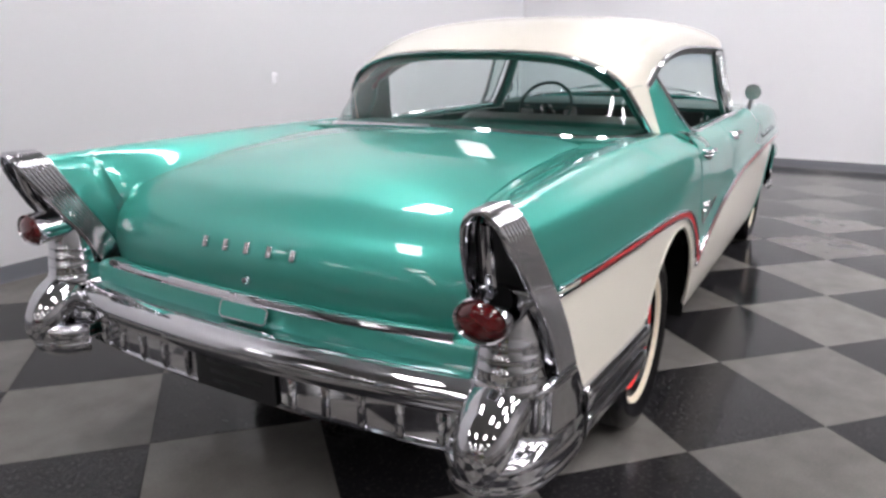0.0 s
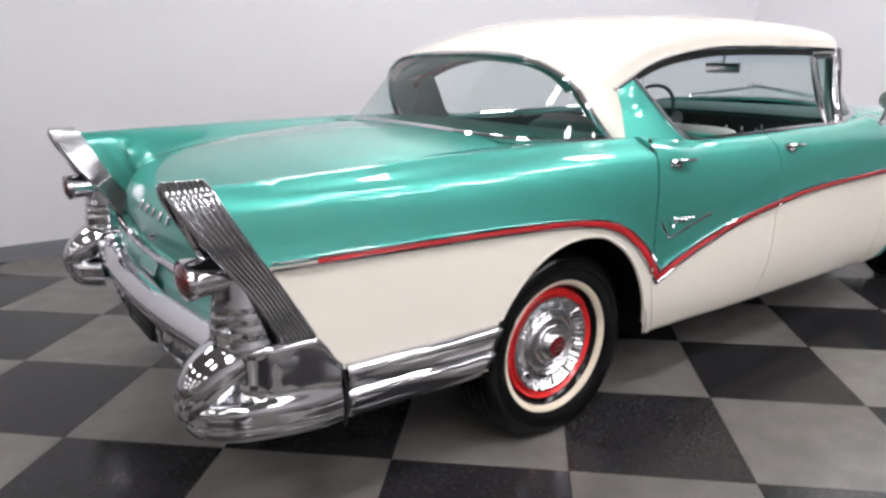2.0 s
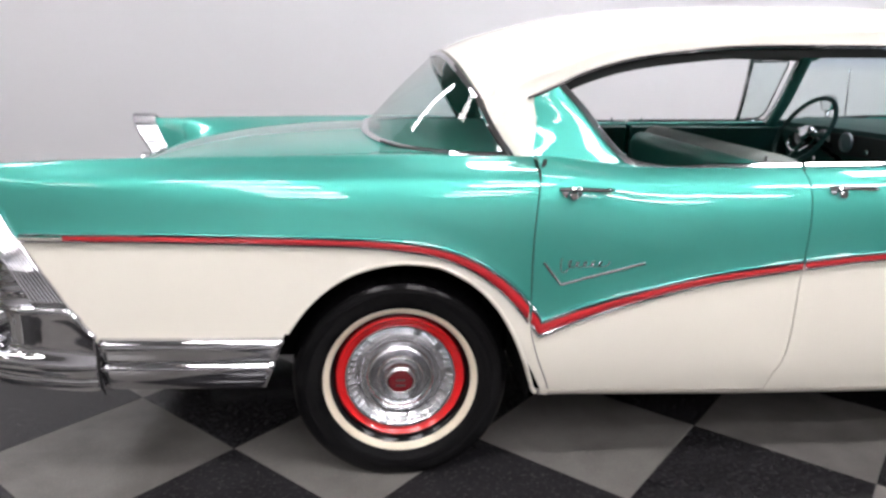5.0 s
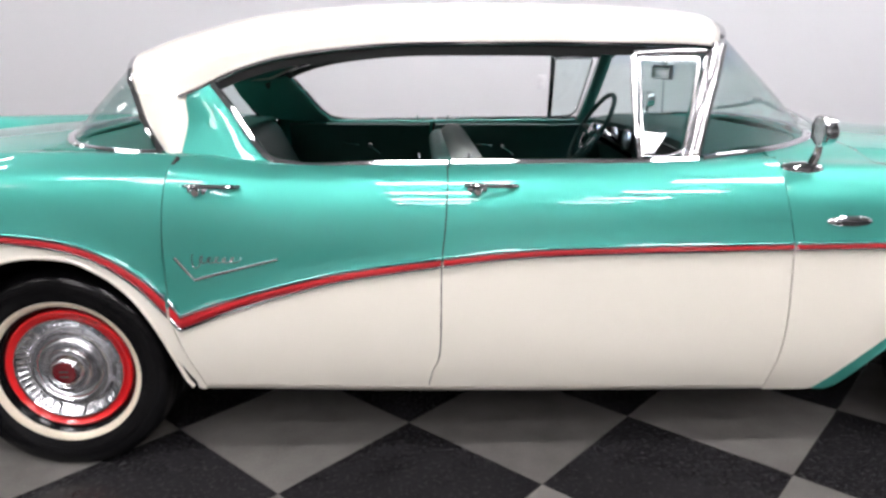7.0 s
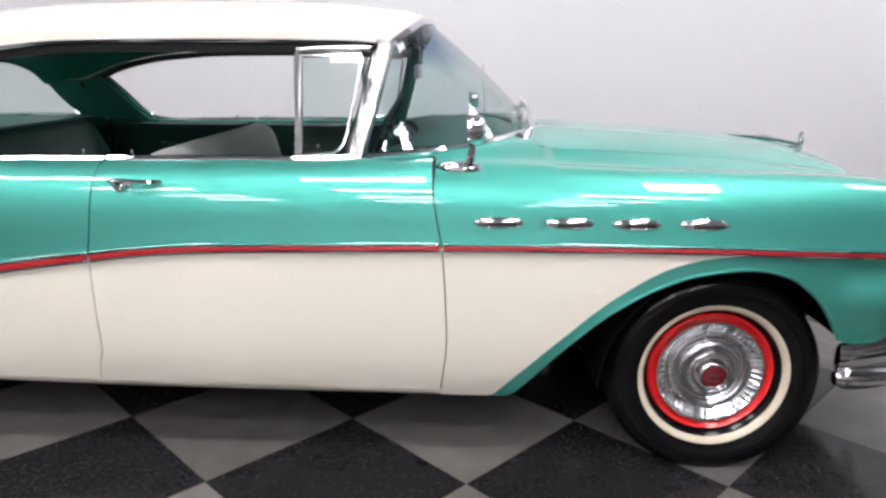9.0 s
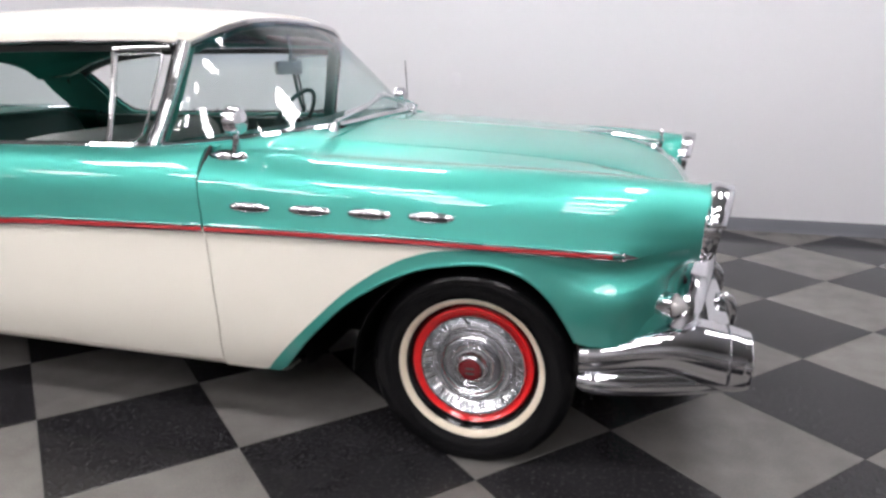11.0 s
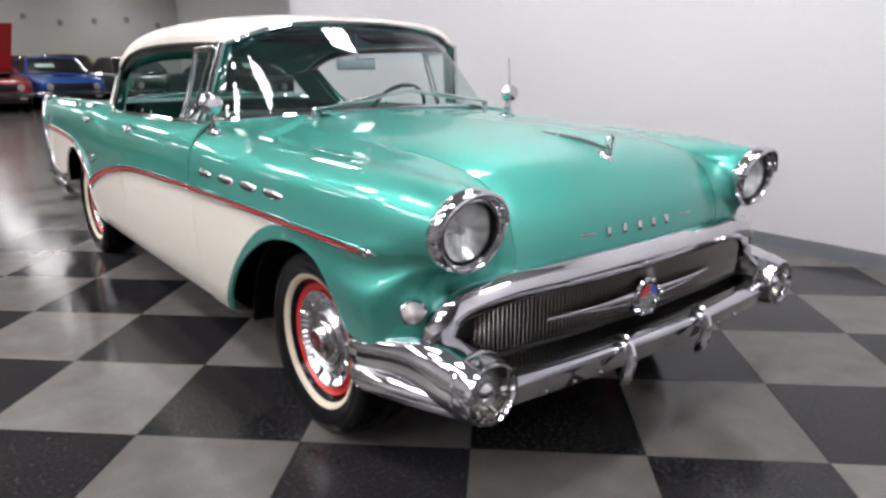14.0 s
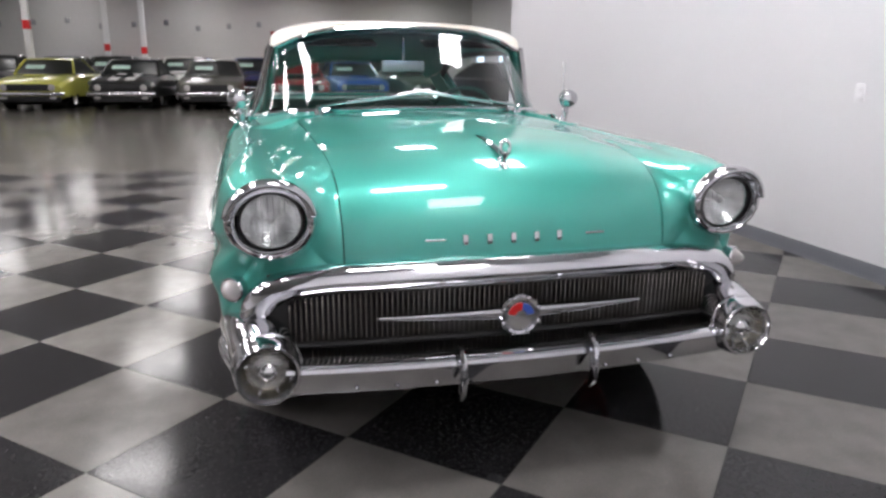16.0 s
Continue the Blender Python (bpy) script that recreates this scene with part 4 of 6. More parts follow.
for s in (-1, 1):
    for x0, x1 in ((-1.075, 0.386), (0.396, 1.236), (1.244, 2.337), (2.346, 3.712)):
        band("side_moulding", x0, x1, 0.60, 1.55, (0.004, 0.012, 0.013, 0.004), CHROME, s)
        band("side_moulding", x0, x1, -1.45, -0.60, (0.004, 0.013, 0.012, 0.004), CHROME, s)
        band("red_inlay", max(x0, -0.955), min(x1, 3.675), -0.64, 0.64, (0.006, 0.008, 0.008, 0.006), REDSTRIPE, s, "red painted inlay of the side moulding")
    # pointed chrome tip at the front end
    tip = []
    for x in np.linspace(3.708, 3.750, 9):
        f = 0.8 * (1 - ((x - 3.708) / 0.042) ** 1.6)
        tip.append([(x, s * (float(side_y(3.70, 0.78)) - 0.28 * max(0.0, x - 3.70) + 0.002 + 0.007 * f * math.sin(q)), 0.7795 - 0.011 * f * math.cos(q)) for q in np.linspace(0, math.pi, 9)])
    sheet("moulding_tip", tip, CHROME, car, solid=0.003)
    # rolled lips round the wheel openings
    ax2 = np.linspace(-0.342, 0.43, 60)
    sweep("arch_lip", [(x, s * (float(side_y(x, float(REAR_ARCH(x)))) + 0.001), float(REAR_ARCH(x))) for x in ax2], circle(0.0075, 8), IVORY, car, "rolled ivory lip of the rear wheel opening", up=(0, s, 0))
    ax2 = np.linspace(2.575, 3.583, 70)
    sweep("arch_lip", [(x, s * (float(side_y(x, float(FRONT_ARCH(x)))) + 0.003), float(FRONT_ARCH(x))) for x in ax2], circle(0.0075, 8), TEAL, car, "rolled teal lip of the front wheel opening", up=(0, s, 0))
    # ventilation ports
    for x in (2.512, 2.725, 2.928, 3.128):
        port = empty("fender_port", car)
        y = float(side_y(x, 0.866))
        body = []
        for t in np.linspace(-1, 1, 17):
            hw = 0.017 * (1 - abs(t) ** 2.2) ** 0.6 + 0.0008
            body.append([(x + t * 0.076, s * (y + 0.002 + 0.013 * math.cos(a) * (1 - t * t) ** 0.5), 0.866 + hw * math.sin(a)) for a in np.linspace(-math.pi / 2, math.pi / 2, 9)])
        sheet("bezel", body, CHROME, port, solid=0.003)
        box("slot", (0.088, 0.006, 0.012), (x + 0.010, s * (y + 0.014), 0.864), BLACK, port, bevel=0.002)
    # badge: a chrome V with a flowing script inside
    badge = empty("side_badge", car)
    yb = lambda x, z: s * (float(side_y(x, z)) + 0.006)
    pts = [(0.425, 0.757), (0.452, 0.722), (0.481, 0.687), (0.56, 0.708), (0.65, 0.730), (0.738, 0.752)]
    sweep("vee", [(x, yb(x, z), z) for x, z in pts], circle(0.0055, 8, 0.004), CHROME, badge, up=(0, s, 0))
    wave = [(0.482 + 0.140 * t - 0.010 * math.sin(37.7 * t), 0.750 + (0.0085 + 0.018 * math.exp(-((t - 0.05) / 0.09) ** 2)) * math.cos(37.7 * t + 0.4)) for t in np.linspace(0, 1, 130)]
    sweep("script", [(x, yb(x, z), z) for x, z in wave], circle(0.0026, 6), CHROME, badge, up=(0, s, 0))


# ---- wheels ----
def wheel(x, s, name):
    w = empty(name, car)
    c, ax, y0 = (x, s * 0.745, 0.338), (0, s, 0), 0
    tyre = [(0.208, 0.055), (0.225, 0.083), (0.25, 0.101), (0.28, 0.113), (0.305, 0.115), (0.328, 0.108), (0.341, 0.096), (0.347, 0.078), (0.343, 0.064), (0.350, 0.05),
            (0.351, 0.03), (0.346, 0.026), (0.346, 0.022), (0.351, 0.018), (0.351, -0.018), (0.346, -0.022), (0.346, -0.026), (0.351, -0.03), (0.347, -0.08), (0.328, -0.111), (0.28, -0.113), (0.225, -0.083), (0.208, -0.055)]
    rubber = lathe("tyre", tyre, c, ax, RUBBER, w, "black rubber tyre", seg=72)
    for v in rubber.data.vertices:
        v.co.z = max(0.001, v.co.z)
    lathe("whitewall", [(0.2265, 0.083), (0.229, 0.0885), (0.238, 0.0955), (0.246, 0.0995), (0.2495, 0.0995), (0.250, 0.0955)], c, ax, WHITEWALL, w, "narrow cream whitewall ring", seg=72)
    lathe("rim", [(0.206, 0.048), (0.2085, 0.066), (0.203, 0.072), (0.196, 0.067), (0.190, 0.056), (0.182, 0.050), (0.10, 0.02), (0.10, -0.06), (0.205, -0.06), (0.21, 0.0)], c, ax, RED, w, "bright red painted rim", seg=72)
    lathe("bead_seat", [(0.2275, 0.080), (0.221, 0.072), (0.214, 0.060), (0.206, 0.050)], c, ax, BLACK, w, seg=72)
    cap = lathe("hubcap", [(0.1815, 0.050), (0.182, 0.064), (0.179, 0.070), (0.174, 0.070), (0.170, 0.064), (0.150, 0.048), (0.142, 0.044), (0.136, 0.046), (0.132, 0.058), (0.127, 0.064), (0.121, 0.064), (0.116, 0.056), (0.112, 0.054), (0.108, 0.058)], c, ax, HUBCHROME, w, "chrome hubcap with a dished finned ring", seg=72)
    lathe("dome", [(0.1085, 0.055), (0.104, 0.063), (0.098, 0.066), (0.093, 0.064), (0.088, 0.058), (0.083, 0.057), (0.080, 0.063), (0.077, 0.074), (0.072, 0.079), (0.066, 0.080), (0.062, 0.077), (0.057, 0.079), (0.050, 0.090), (0.046, 0.098), (0.041, 0.101), (0.037, 0.0965)], c, ax, HUBMETAL, cap, "polished hubcap cone", seg=72)
    verts, faces = [], []
    for k in range(48):
        a = 2 * math.pi * k / 48
        ca, sa = math.cos(a), math.sin(a)
        for r, dw, h in ((0.147, -0.0058, 0.0458), (0.147, 0.0058, 0.0458), (0.171, 0.0068, 0.0646), (0.171, -0.0068, 0.0646), (0.147, 0.0, 0.0488), (0.171, 0.0, 0.0676)):
            verts.append((x + r * ca - dw * sa, s * (0.745 + h), 0.338 + r * sa + dw * ca))
        b = 6 * k
        faces += [(b, b + 1, b + 4), (b + 2, b + 3, b + 5), (b, b + 4, b + 5, b + 3), (b + 1, b + 2, b + 5, b + 4)]
    tagged(mesh_object("finned_ring", verts, faces, HUBCHROME, cap, smooth=False), kind="stuff")
    for k in range(12):
        a = 2 * math.pi * (k + 0.3) / 12
        p = [(x + r * math.cos(a), s * (0.745 + h), 0.338 + r * math.sin(a)) for r, h in ((0.134, 0.060), (0.148, 0.055), (0.162, 0.064), (0.174, 0.070))]
        sweep("spoke", p, circle(0.0045, 6, 0.004), HUBCHROME, cap, up=(0, s, 0))
    lathe("hub_emblem", [(0.0375, 0.094), (0.0365, 0.101), (0.028, 0.104), (0.0, 0.1055)], c, ax, EMBLEM_RED, w, "dark red centre emblem", seg=32)
    for dz2 in (-0.012, 0.006):
        box("emblem_bar", (0.030, 0.003, 0.006), (x, s * 0.8495, 0.338 + dz2), BLACK, w, bevel=0.001)
    box("valve", (0.006, 0.03, 0.006), (x + 0.12, s * 0.825, 0.338 + 0.13), BLACK, w, bevel=0.002)
    return w


for x in (0.0, 3.238):
    for s in (-1, 1):
        wheel(x, s, "wheel")
        th = np.linspace(0.36, math.pi - 0.02, 30) if x > 1 else np.linspace(-0.12, math.pi - 0.3, 30)
        R = 0.405 if x < 1 else 0.42
        zc = 0.345 if x < 1 else 0.31
        sheet("wheel_well", [[(x + (0.03 if x > 1 else 0) + R * 1.0 * math.cos(a), s * y, zc + R * math.sin(a)) for a in th] for y in (0.50, 0.7, 0.905 if x > 1 else 0.90)], UNDER, car, "black wheel well", solid=0.006)
        sheet("wheel_well", [[(x + r * math.cos(a), s * 0.52, zc + r * math.sin(a)) for a in th] for r in (0.0, R)], UNDER, car, solid=0.006)
    path = [(x, y, 0.338) for y in np.linspace(-0.72, 0.72, 5)]
    sweep("axle", path, circle(0.045, 12), UNDER, car, "black axle")

# ---- floor pan and inner structure ----
box("floor_pan", (2.15, 1.62, 0.06), (1.50, 0, 0.29), UNDER, car, "black underbody", bevel=0.02)
box("floor_pan", (0.62, 1.5, 0.10), (-0.78, 0, 0.43), UNDER, car, "black underbody", bevel=0.02)
box("floor_pan", (4.4, 1.0, 0.16), (1.45, 0, 0.36), UNDER, car, "black underbody", bevel=0.02)
box("firewall", (0.06, 1.45, 0.66), (2.62, 0, 0.70), UNDER, car, bevel=0.01)
# black plate added to hide lit floor and keep this gap dark
box("splash_shield", (0.03, 1.64, 0.40), (2.64, 0, 0.475), UNDER, car, "black plate added to darken the gap behind the front wheels", bevel=0.008)
box("bulkhead", (0.05, 1.35, 0.60), (0.33, 0, 0.68), UNDER, car, bevel=0.01)
box("engine_box", (1.0, 1.0, 0.45), (3.2, 0, 0.60), UNDER, car, bevel=0.03)
for y in (-0.3, 0.32):
    sweep("exhaust_pipe", [(x, y, 0.30 + 0.03 * math.sin(x)) for x in np.linspace(-0.9, 2.4, 14)], circle(0.026, 10), SATIN, car, "dull metal exhaust pipe")

# ---- interior ----
seat = empty("front_seat", car)
seat["label"] = "grey and teal front bench seat"


def cushion(name, path, thick, y0, y1, mat, parent, label=""):
    """A padded bench piece: a rounded outline in side view, filled across the car with soft ends."""
    prof = np.asarray(path, float)
    ys2 = np.r_[y0, y0 + 0.02, y0 + 0.06, np.linspace(y0 + 0.15, y1 - 0.15, 9), y1 - 0.06, y1 - 0.02, y1]
    mid2 = prof.mean(0)
    P = []
    for k, y in enumerate(ys2):
        e = min(k, len(ys2) - 1 - k)
        f = (0.72, 0.9, 0.98)[e] if e < 3 else 1.0
        q = mid2 + (prof - mid2) * f
        P.append([(p[0], y, p[1]) for p in q])
    P = np.array(P)
    m, n, _ = P.shape
    faces = grid_faces(m, n, wrap_n=True) + [tuple(range(n)), tuple((m - 1) * n + i for i in range(n))]
    return mesh_object(name, P.reshape(-1, 3), faces, mat, parent, label, sharp=1.0)


def rounded(a, b, r, n=8):
    """Stadium outline between two side-view points."""
    a, b = np.array(a, float), np.array(b, float)
    d = (b - a) / np.linalg.norm(b - a)
    nrm = np.array([-d[1], d[0]])
    t = np.linspace(0, math.pi, n)
    one = [b + r * (math.sin(q) * d + math.cos(q) * nrm) for q in t]
    two = [a - r * (math.sin(q) * d + math.cos(q) * nrm) for q in t]
    return np.array(one + two)


cushion("backrest", rounded((1.43, 0.62), (1.345, 0.962), 0.07), 0.1, -0.66, 0.66, CLOTH, seat, "grey cloth backrest with teal vinyl edges")
cushion("backrest_rear", rounded((1.36, 0.60), (1.275, 0.952), 0.05), 0.1, -0.67, 0.67, VINYL, seat)
cushion("seat_cushion", rounded((1.42, 0.66), (1.86, 0.70), 0.085), 0.1, -0.66, 0.66, VINYL, seat)
seat = empty("rear_seat", car)
seat["label"] = "dark teal rear bench seat"
cushion("backrest", rounded((0.58, 0.66), (0.42, 0.98), 0.07), 0.1, -0.62, 0.62, VINYL_DARK, seat)
cushion("seat_cushion", rounded((0.62, 0.62), (1.0, 0.66), 0.085), 0.1, -0.62, 0.62, VINYL_DARK, seat)
sheet("package_shelf", [[(x, y, 1.046 + 0.004 * math.cos(y * 2)) for y in np.linspace(-0.66, 0.66, 9)] for x in np.linspace(-0.06, 0.44, 5)], VINYL, car, "teal rear parcel shelf", solid=0.012)
sheet("dashboard", [[(min(x - 0.10 * (y / 0.74) ** 2, float(np.interp(abs(y), [0, 0.25, 0.45, 0.60, 0.70, 0.765], [2.63, 2.615, 2.565, 2.46, 2.30, 2.05]))), y, z) for y in np.linspace(-0.72, 0.72, 25)] for x, z in spline([(2.60, 1.070), (2.45, 1.066), (2.28, 1.056), (2.20, 1.038), (2.195, 1.0), (2.23, 0.93), (2.26, 0.80)], 14)], VINYL_DARK, car, "dark teal dashboard top", solid=0.012)
sheet("instrument_panel", [[(2.178 - 0.10 * (y / 0.74) ** 2, y, z) for y in np.linspace(-0.62, 0.62, 21)] for z in (0.925, 0.96, 0.99, 1.02)], DASH, car, "black instrument panel", solid=0.01)
for y in (0.25, 0.40, 0.55):
    lathe("dial", [(0.045, 0.0), (0.046, 0.010), (0.040, 0.014), (0.036, 0.008), (0.0, 0.008)], (2.165 - 0.1 * (y / 0.74) ** 2, y, 0.985), (-1, 0, 0), SATIN, car, "round chrome-ringed dial", seg=24)
for y in (-0.5, -0.3, -0.1, 0.1):
    lathe("dash_knob", [(0.012, 0.0), (0.014, 0.016), (0.010, 0.022), (0.0, 0.022)], (2.165 - 0.1 * (y / 0.74) ** 2, y, 0.955), (-1, 0, 0), CHROME, car, seg=14)
steer = empty("steering_wheel", car)
steer["label"] = "thin teal steering wheel with chrome horn ring"
sc, sa = np.array((2.01, 0.38, 1.025)), np.array((-0.87, 0, 0.5))
e1, e2 = np.array((0.5, 0, 0.87)), np.array((0, 1, 0))
ringp = [sc + 0.182 * (math.cos(a) * e1 + math.sin(a) * e2) for a in np.linspace(0, 2 * math.pi, 41)]
sweep("rim", ringp, circle(0.011, 8), VINYL_DARK, steer, up=tuple(sa))
ringp = [sc + 0.105 * (math.cos(a) * e1 + math.sin(a) * e2) - 0.01 * sa for a in np.linspace(math.pi * 0.6, math.pi * 1.4, 20)]
sweep("horn_ring", ringp, circle(0.006, 8), CHROME, steer, up=tuple(sa))
for a in (math.pi / 2, -math.pi / 2, math.pi):
    dd = math.cos(a) * e1 + math.sin(a) * e2
    sweep("spoke", [sc - 0.03 * sa, sc + 0.1 * dd - 0.015 * sa, sc + 0.178 * dd], circle(0.011, 8, 0.007), VINYL_DARK, steer, up=tuple(sa))
lathe("hub", [(0.0, 0.03), (0.03, 0.025), (0.04, 0.0), (0.03, -0.06), (0.03, -0.3)], sc - 0.02 * sa, tuple(sa), CHROME, steer, seg=20)
rv = empty("rearview_mirror", car)
rv["label"] = "rear-view mirror hung from the header"
box("housing", (0.02, 0.23, 0.058), (2.205, 0.0, 1.297), SATIN, rv, bevel=0.009)
box("mirror_glass", (0.003, 0.215, 0.046), (2.193, 0.0, 1.297), SILVERED, rv, bevel=0.001)
sweep("stem", [(2.21, 0, 1.32), (2.215, 0, 1.38), (2.20, 0, 1.44)], circle(0.007, 8), CHROME, rv, up=(0, 1, 0))
for y in (-0.36, 0.36):
    # visors are black to paint in the shade under the roof header
    box("sun_visor", (0.15, 0.46, 0.018), (2.10, y, 1.418), DASH, car, "sun visor coloured black for the shade under the header", bevel=0.007, turn=pose(0, 0, 0, 0, 12, 0))

# ---- tail ----
for s in (-1, 1):
    tail = empty("tail_fin_housing", car)
    tail["label"] = "ribbed chrome tail fin housing with red lamp"
    arch = spline([(0.893, 0.628), (0.890, 0.75), (0.875, 0.88), (0.855, 0.965), (0.835, 1.025), (0.810, 1.046), (0.780, 1.028), (0.758, 0.97), (0.740, 0.88), (0.727, 0.78), (0.720, 0.66)], 44)
    FX = curve((0.62, -0.962), (0.77, -1.048), (0.91, -1.130), (1.045, -1.198))
    RX = curve((0.62, -1.055), (0.765, -1.130), (0.895, -1.222), (1.01, -1.288), (1.045, -1.30))
    nd = 49
    P = np.zeros((44, nd, 3))
    for i, (y, z) in enumerate(arch):
        t = np.array([arch[min(i + 1, 43)][0] - arch[max(i - 1, 0)][0], arch[min(i + 1, 43)][1] - arch[max(i - 1, 0)][1]])
        nrm = np.array([t[1], -t[0]]) / (np.linalg.norm(t) + 1e-9)
        for k, d in enumerate(np.linspace(0, 1, nd)):
            rib = 0.0050 * abs(math.sin(d * math.pi * 8)) + (0.004 if 0.02 < d < 0.98 else 0)
            P[i, k] = (float(FX(z)) + d * (float(RX(z)) - float(FX(z))), s * (y + nrm[0] * rib + 0.012 * (1 - d) * (1 if y > 0.81 else -1) * 0.5), z + nrm[1] * rib)
    sheet("ribbed_shell", P, CHROME, tail, solid=0.008, sharp=0.5)
    # black sheet inside the fin stands for the shade of its hollow
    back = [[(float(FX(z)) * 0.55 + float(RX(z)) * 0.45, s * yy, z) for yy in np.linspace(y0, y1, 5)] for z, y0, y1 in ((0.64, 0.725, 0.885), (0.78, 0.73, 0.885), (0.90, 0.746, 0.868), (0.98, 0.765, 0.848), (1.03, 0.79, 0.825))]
    sheet("recess", back, BLACK, tail, "black sheet for the shade in the hollow above the lamp", solid=0.006)
    sweep("centre_rib", spline([(-1.268, s * 0.808, 1.020), (-1.25, s * 0.804, 0.95), (-1.228, s * 0.798, 0.895), (-1.21, s * 0.795, 0.86)], 14), circle(0.010, 8, 0.014), CHROME, tail, up=(0, 1, 0))
    # the lamp tube and its column
    lathe("lamp_bezel", [(0.050, -0.03), (0.056, 0.0), (0.058, 0.05), (0.060, 0.10), (0.0635, 0.125), (0.060, 0.134), (0.054, 0.130)], (-1.132, s * 0.795, 0.816), (-1, 0, -0.04), CHROME, tail, seg=40, squash=(1.05, 0.82))
    lathe("lamp_lens", [(0.0545, 0.126), (0.046, 0.136), (0.03, 0.143), (0.0, 0.146)], (-1.132, s * 0.795, 0.816), (-1, 0, -0.04), LENS_RED, tail, "dark red tail lamp lens", seg=40, squash=(1.05, 0.82))
    col = [(0.094, -0.014), (0.094, 0.004), (0.090, 0.010)]
    for k in range(3):
        z0 = 0.012 + 0.030 * k
        col += [(0.0898 - 0.0035 * k, z0 + 0.003), (0.0872 - 0.0035 * k, z0 + 0.025), (0.0886 - 0.0035 * k, z0 + 0.0275), (0.0884 - 0.0035 * k, z0 + 0.0295)]
    col += [(0.080, 0.106), (0.077, 0.124), (0.073, 0.150), (0.069, 0.176)]
    lathe("column", col[::-1], (-1.120, s * 0.800, 0.634), (0, 0, 1), CHROME, tail, "ringed chrome column under the lamp", seg=48, squash=(0.93, 1.0))
    sheet("housing_back", [[(x, s * yy, z) for yy in np.linspace(0.722, 0.886, 9)] for x, z in ((-1.03, 0.62), (-1.06, 0.64), (-1.10, 0.74), (-1.14, 0.80), (-1.17, 0.86))], CHROME, tail, solid=0.006)
    # bumper end with its bullet
    be = empty("rear_bumper_end", car)
    be["label"] = "heavy chrome bumper end wrapping the rear corner"
    def plan_line(pts):
        pl = spline(pts, 60)
        tg = np.gradient(pl, axis=0)
        tg /= np.linalg.norm(tg, axis=1)[:, None]
        nr = np.stack([tg[:, 1], -tg[:, 0]], 1)
        return pl, (nr if nr[0, 1] > 0 else -nr)

    wing_top = curve((-1.2, 0.622), (-1.05, 0.628), (-0.975, 0.626), (-0.945, 0.600), (-0.922, 0.562), (-0.897, 0.532))
    upper, upper_n = plan_line([(-0.898, 0.906), (-0.97, 0.907), (-1.05, 0.904), (-1.115, 0.893), (-1.155, 0.868), (-1.176, 0.824), (-1.176, 0.775), (-1.155, 0.727), (-1.10, 0.70)])
    lower, lower_n = plan_line([(-0.898, 0.907), (-1.0, 0.914), (-1.12, 0.908), (-1.205, 0.890), (-1.258, 0.858), (-1.284, 0.815), (-1.280, 0.765), (-1.25, 0.72), (-1.18, 0.69)])
    shell = []
    for w, o, z in ((0, -0.03, 0.628), (0, -0.008, 0.630), (0, -0.002, 0.627), (0, 0.001, 0.621), (0, 0.002, 0.612), (0, 0.0, 0.59), (0, 0.0, 0.56), (0, 0.0, 0.535), (0.01, 0.0, 0.518), (0.05, 0.0, 0.504), (0.16, 0.0, 0.492),
                    (0.38, 0.0, 0.481), (0.66, 0.001, 0.472), (0.88, 0.003, 0.463), (0.97, 0.006, 0.452), (1, 0.008, 0.438), (1, 0.006, 0.418), (1, 0.001, 0.405), (1, 0.005, 0.397), (1, 0.004, 0.384), (1, -0.006, 0.368), (1, -0.02, 0.358), (1, -0.035, 0.352)):
        p = upper * (1 - w) + lower * w
        n = upper_n * (1 - w) + lower_n * w
        row = []
        for k in range(60):
            x, y = p[k] + o * n[k]
            zz = z if z < 0.50 else 0.50 + (z - 0.50) * (float(wing_top(p[k][0])) - 0.50) / 0.128
            row.append((x, s * y, zz + w * 0.034 * max(0.0, (-0.95 - x) / 0.3)))
        shell.append(row)
    sheet("bumper_shell", shell, CHROME, be, solid=0.006, sharp=1.3)
    bul = []
    for k, (x, z, ry, rz) in enumerate(((-1.05, 0.585, 0.070, 0.052), (-1.11, 0.590, 0.084, 0.066), (-1.17, 0.574, 0.089, 0.084), (-1.22, 0.547, 0.088, 0.097), (-1.26, 0.522, 0.080, 0.091), (-1.290, 0.503, 0.060, 0.069), (-1.307, 0.494, 0.037, 0.042), (-1.313, 0.490, 0.0, 0.0))):
        bul.append([(x, s * (0.800 + 0.84 * ry * math.cos(a)), z + 0.94 * rz * math.sin(a)) for a in np.linspace(0, 2 * math.pi, 33)])
    bul = np.array([spline(np.array(bul)[:, j], 24) for j in range(33)]).transpose(1, 0, 2)
    sheet("bullet", bul, CHROME, be, "rounded chrome bumper bullet")
    sweep("seam_strip", [(-0.893, s * 0.908, 0.515), (-0.8925, s * 0.917, 0.47), (-0.8925, s * 0.917, 0.40), (-0.893, s * 0.90, 0.345)], circle(0.0035, 6), BLACK, be, up=(1, 0, 0))
    ext = []
    for z, t in ((0.526, 0.002), (0.523, 0.012), (0.518, 0.018), (0.511, 0.0212), (0.504, 0.0225), (0.500, 0.0225), (0.465, 0.0165), (0.461, 0.0155), (0.456, 0.012), (0.452, 0.011), (0.448, 0.014), (0.443, 0.0215), (0.439, 0.0235), (0.435, 0.0232), (0.402, 0.0150), (0.394, 0.0125), (0.372, 0.002), (0.352, -0.03), (0.348, -0.07)):
        xe = float(np.interp(z, [0.348, 0.366, 0.53], [-0.425, -0.412, -0.345]))
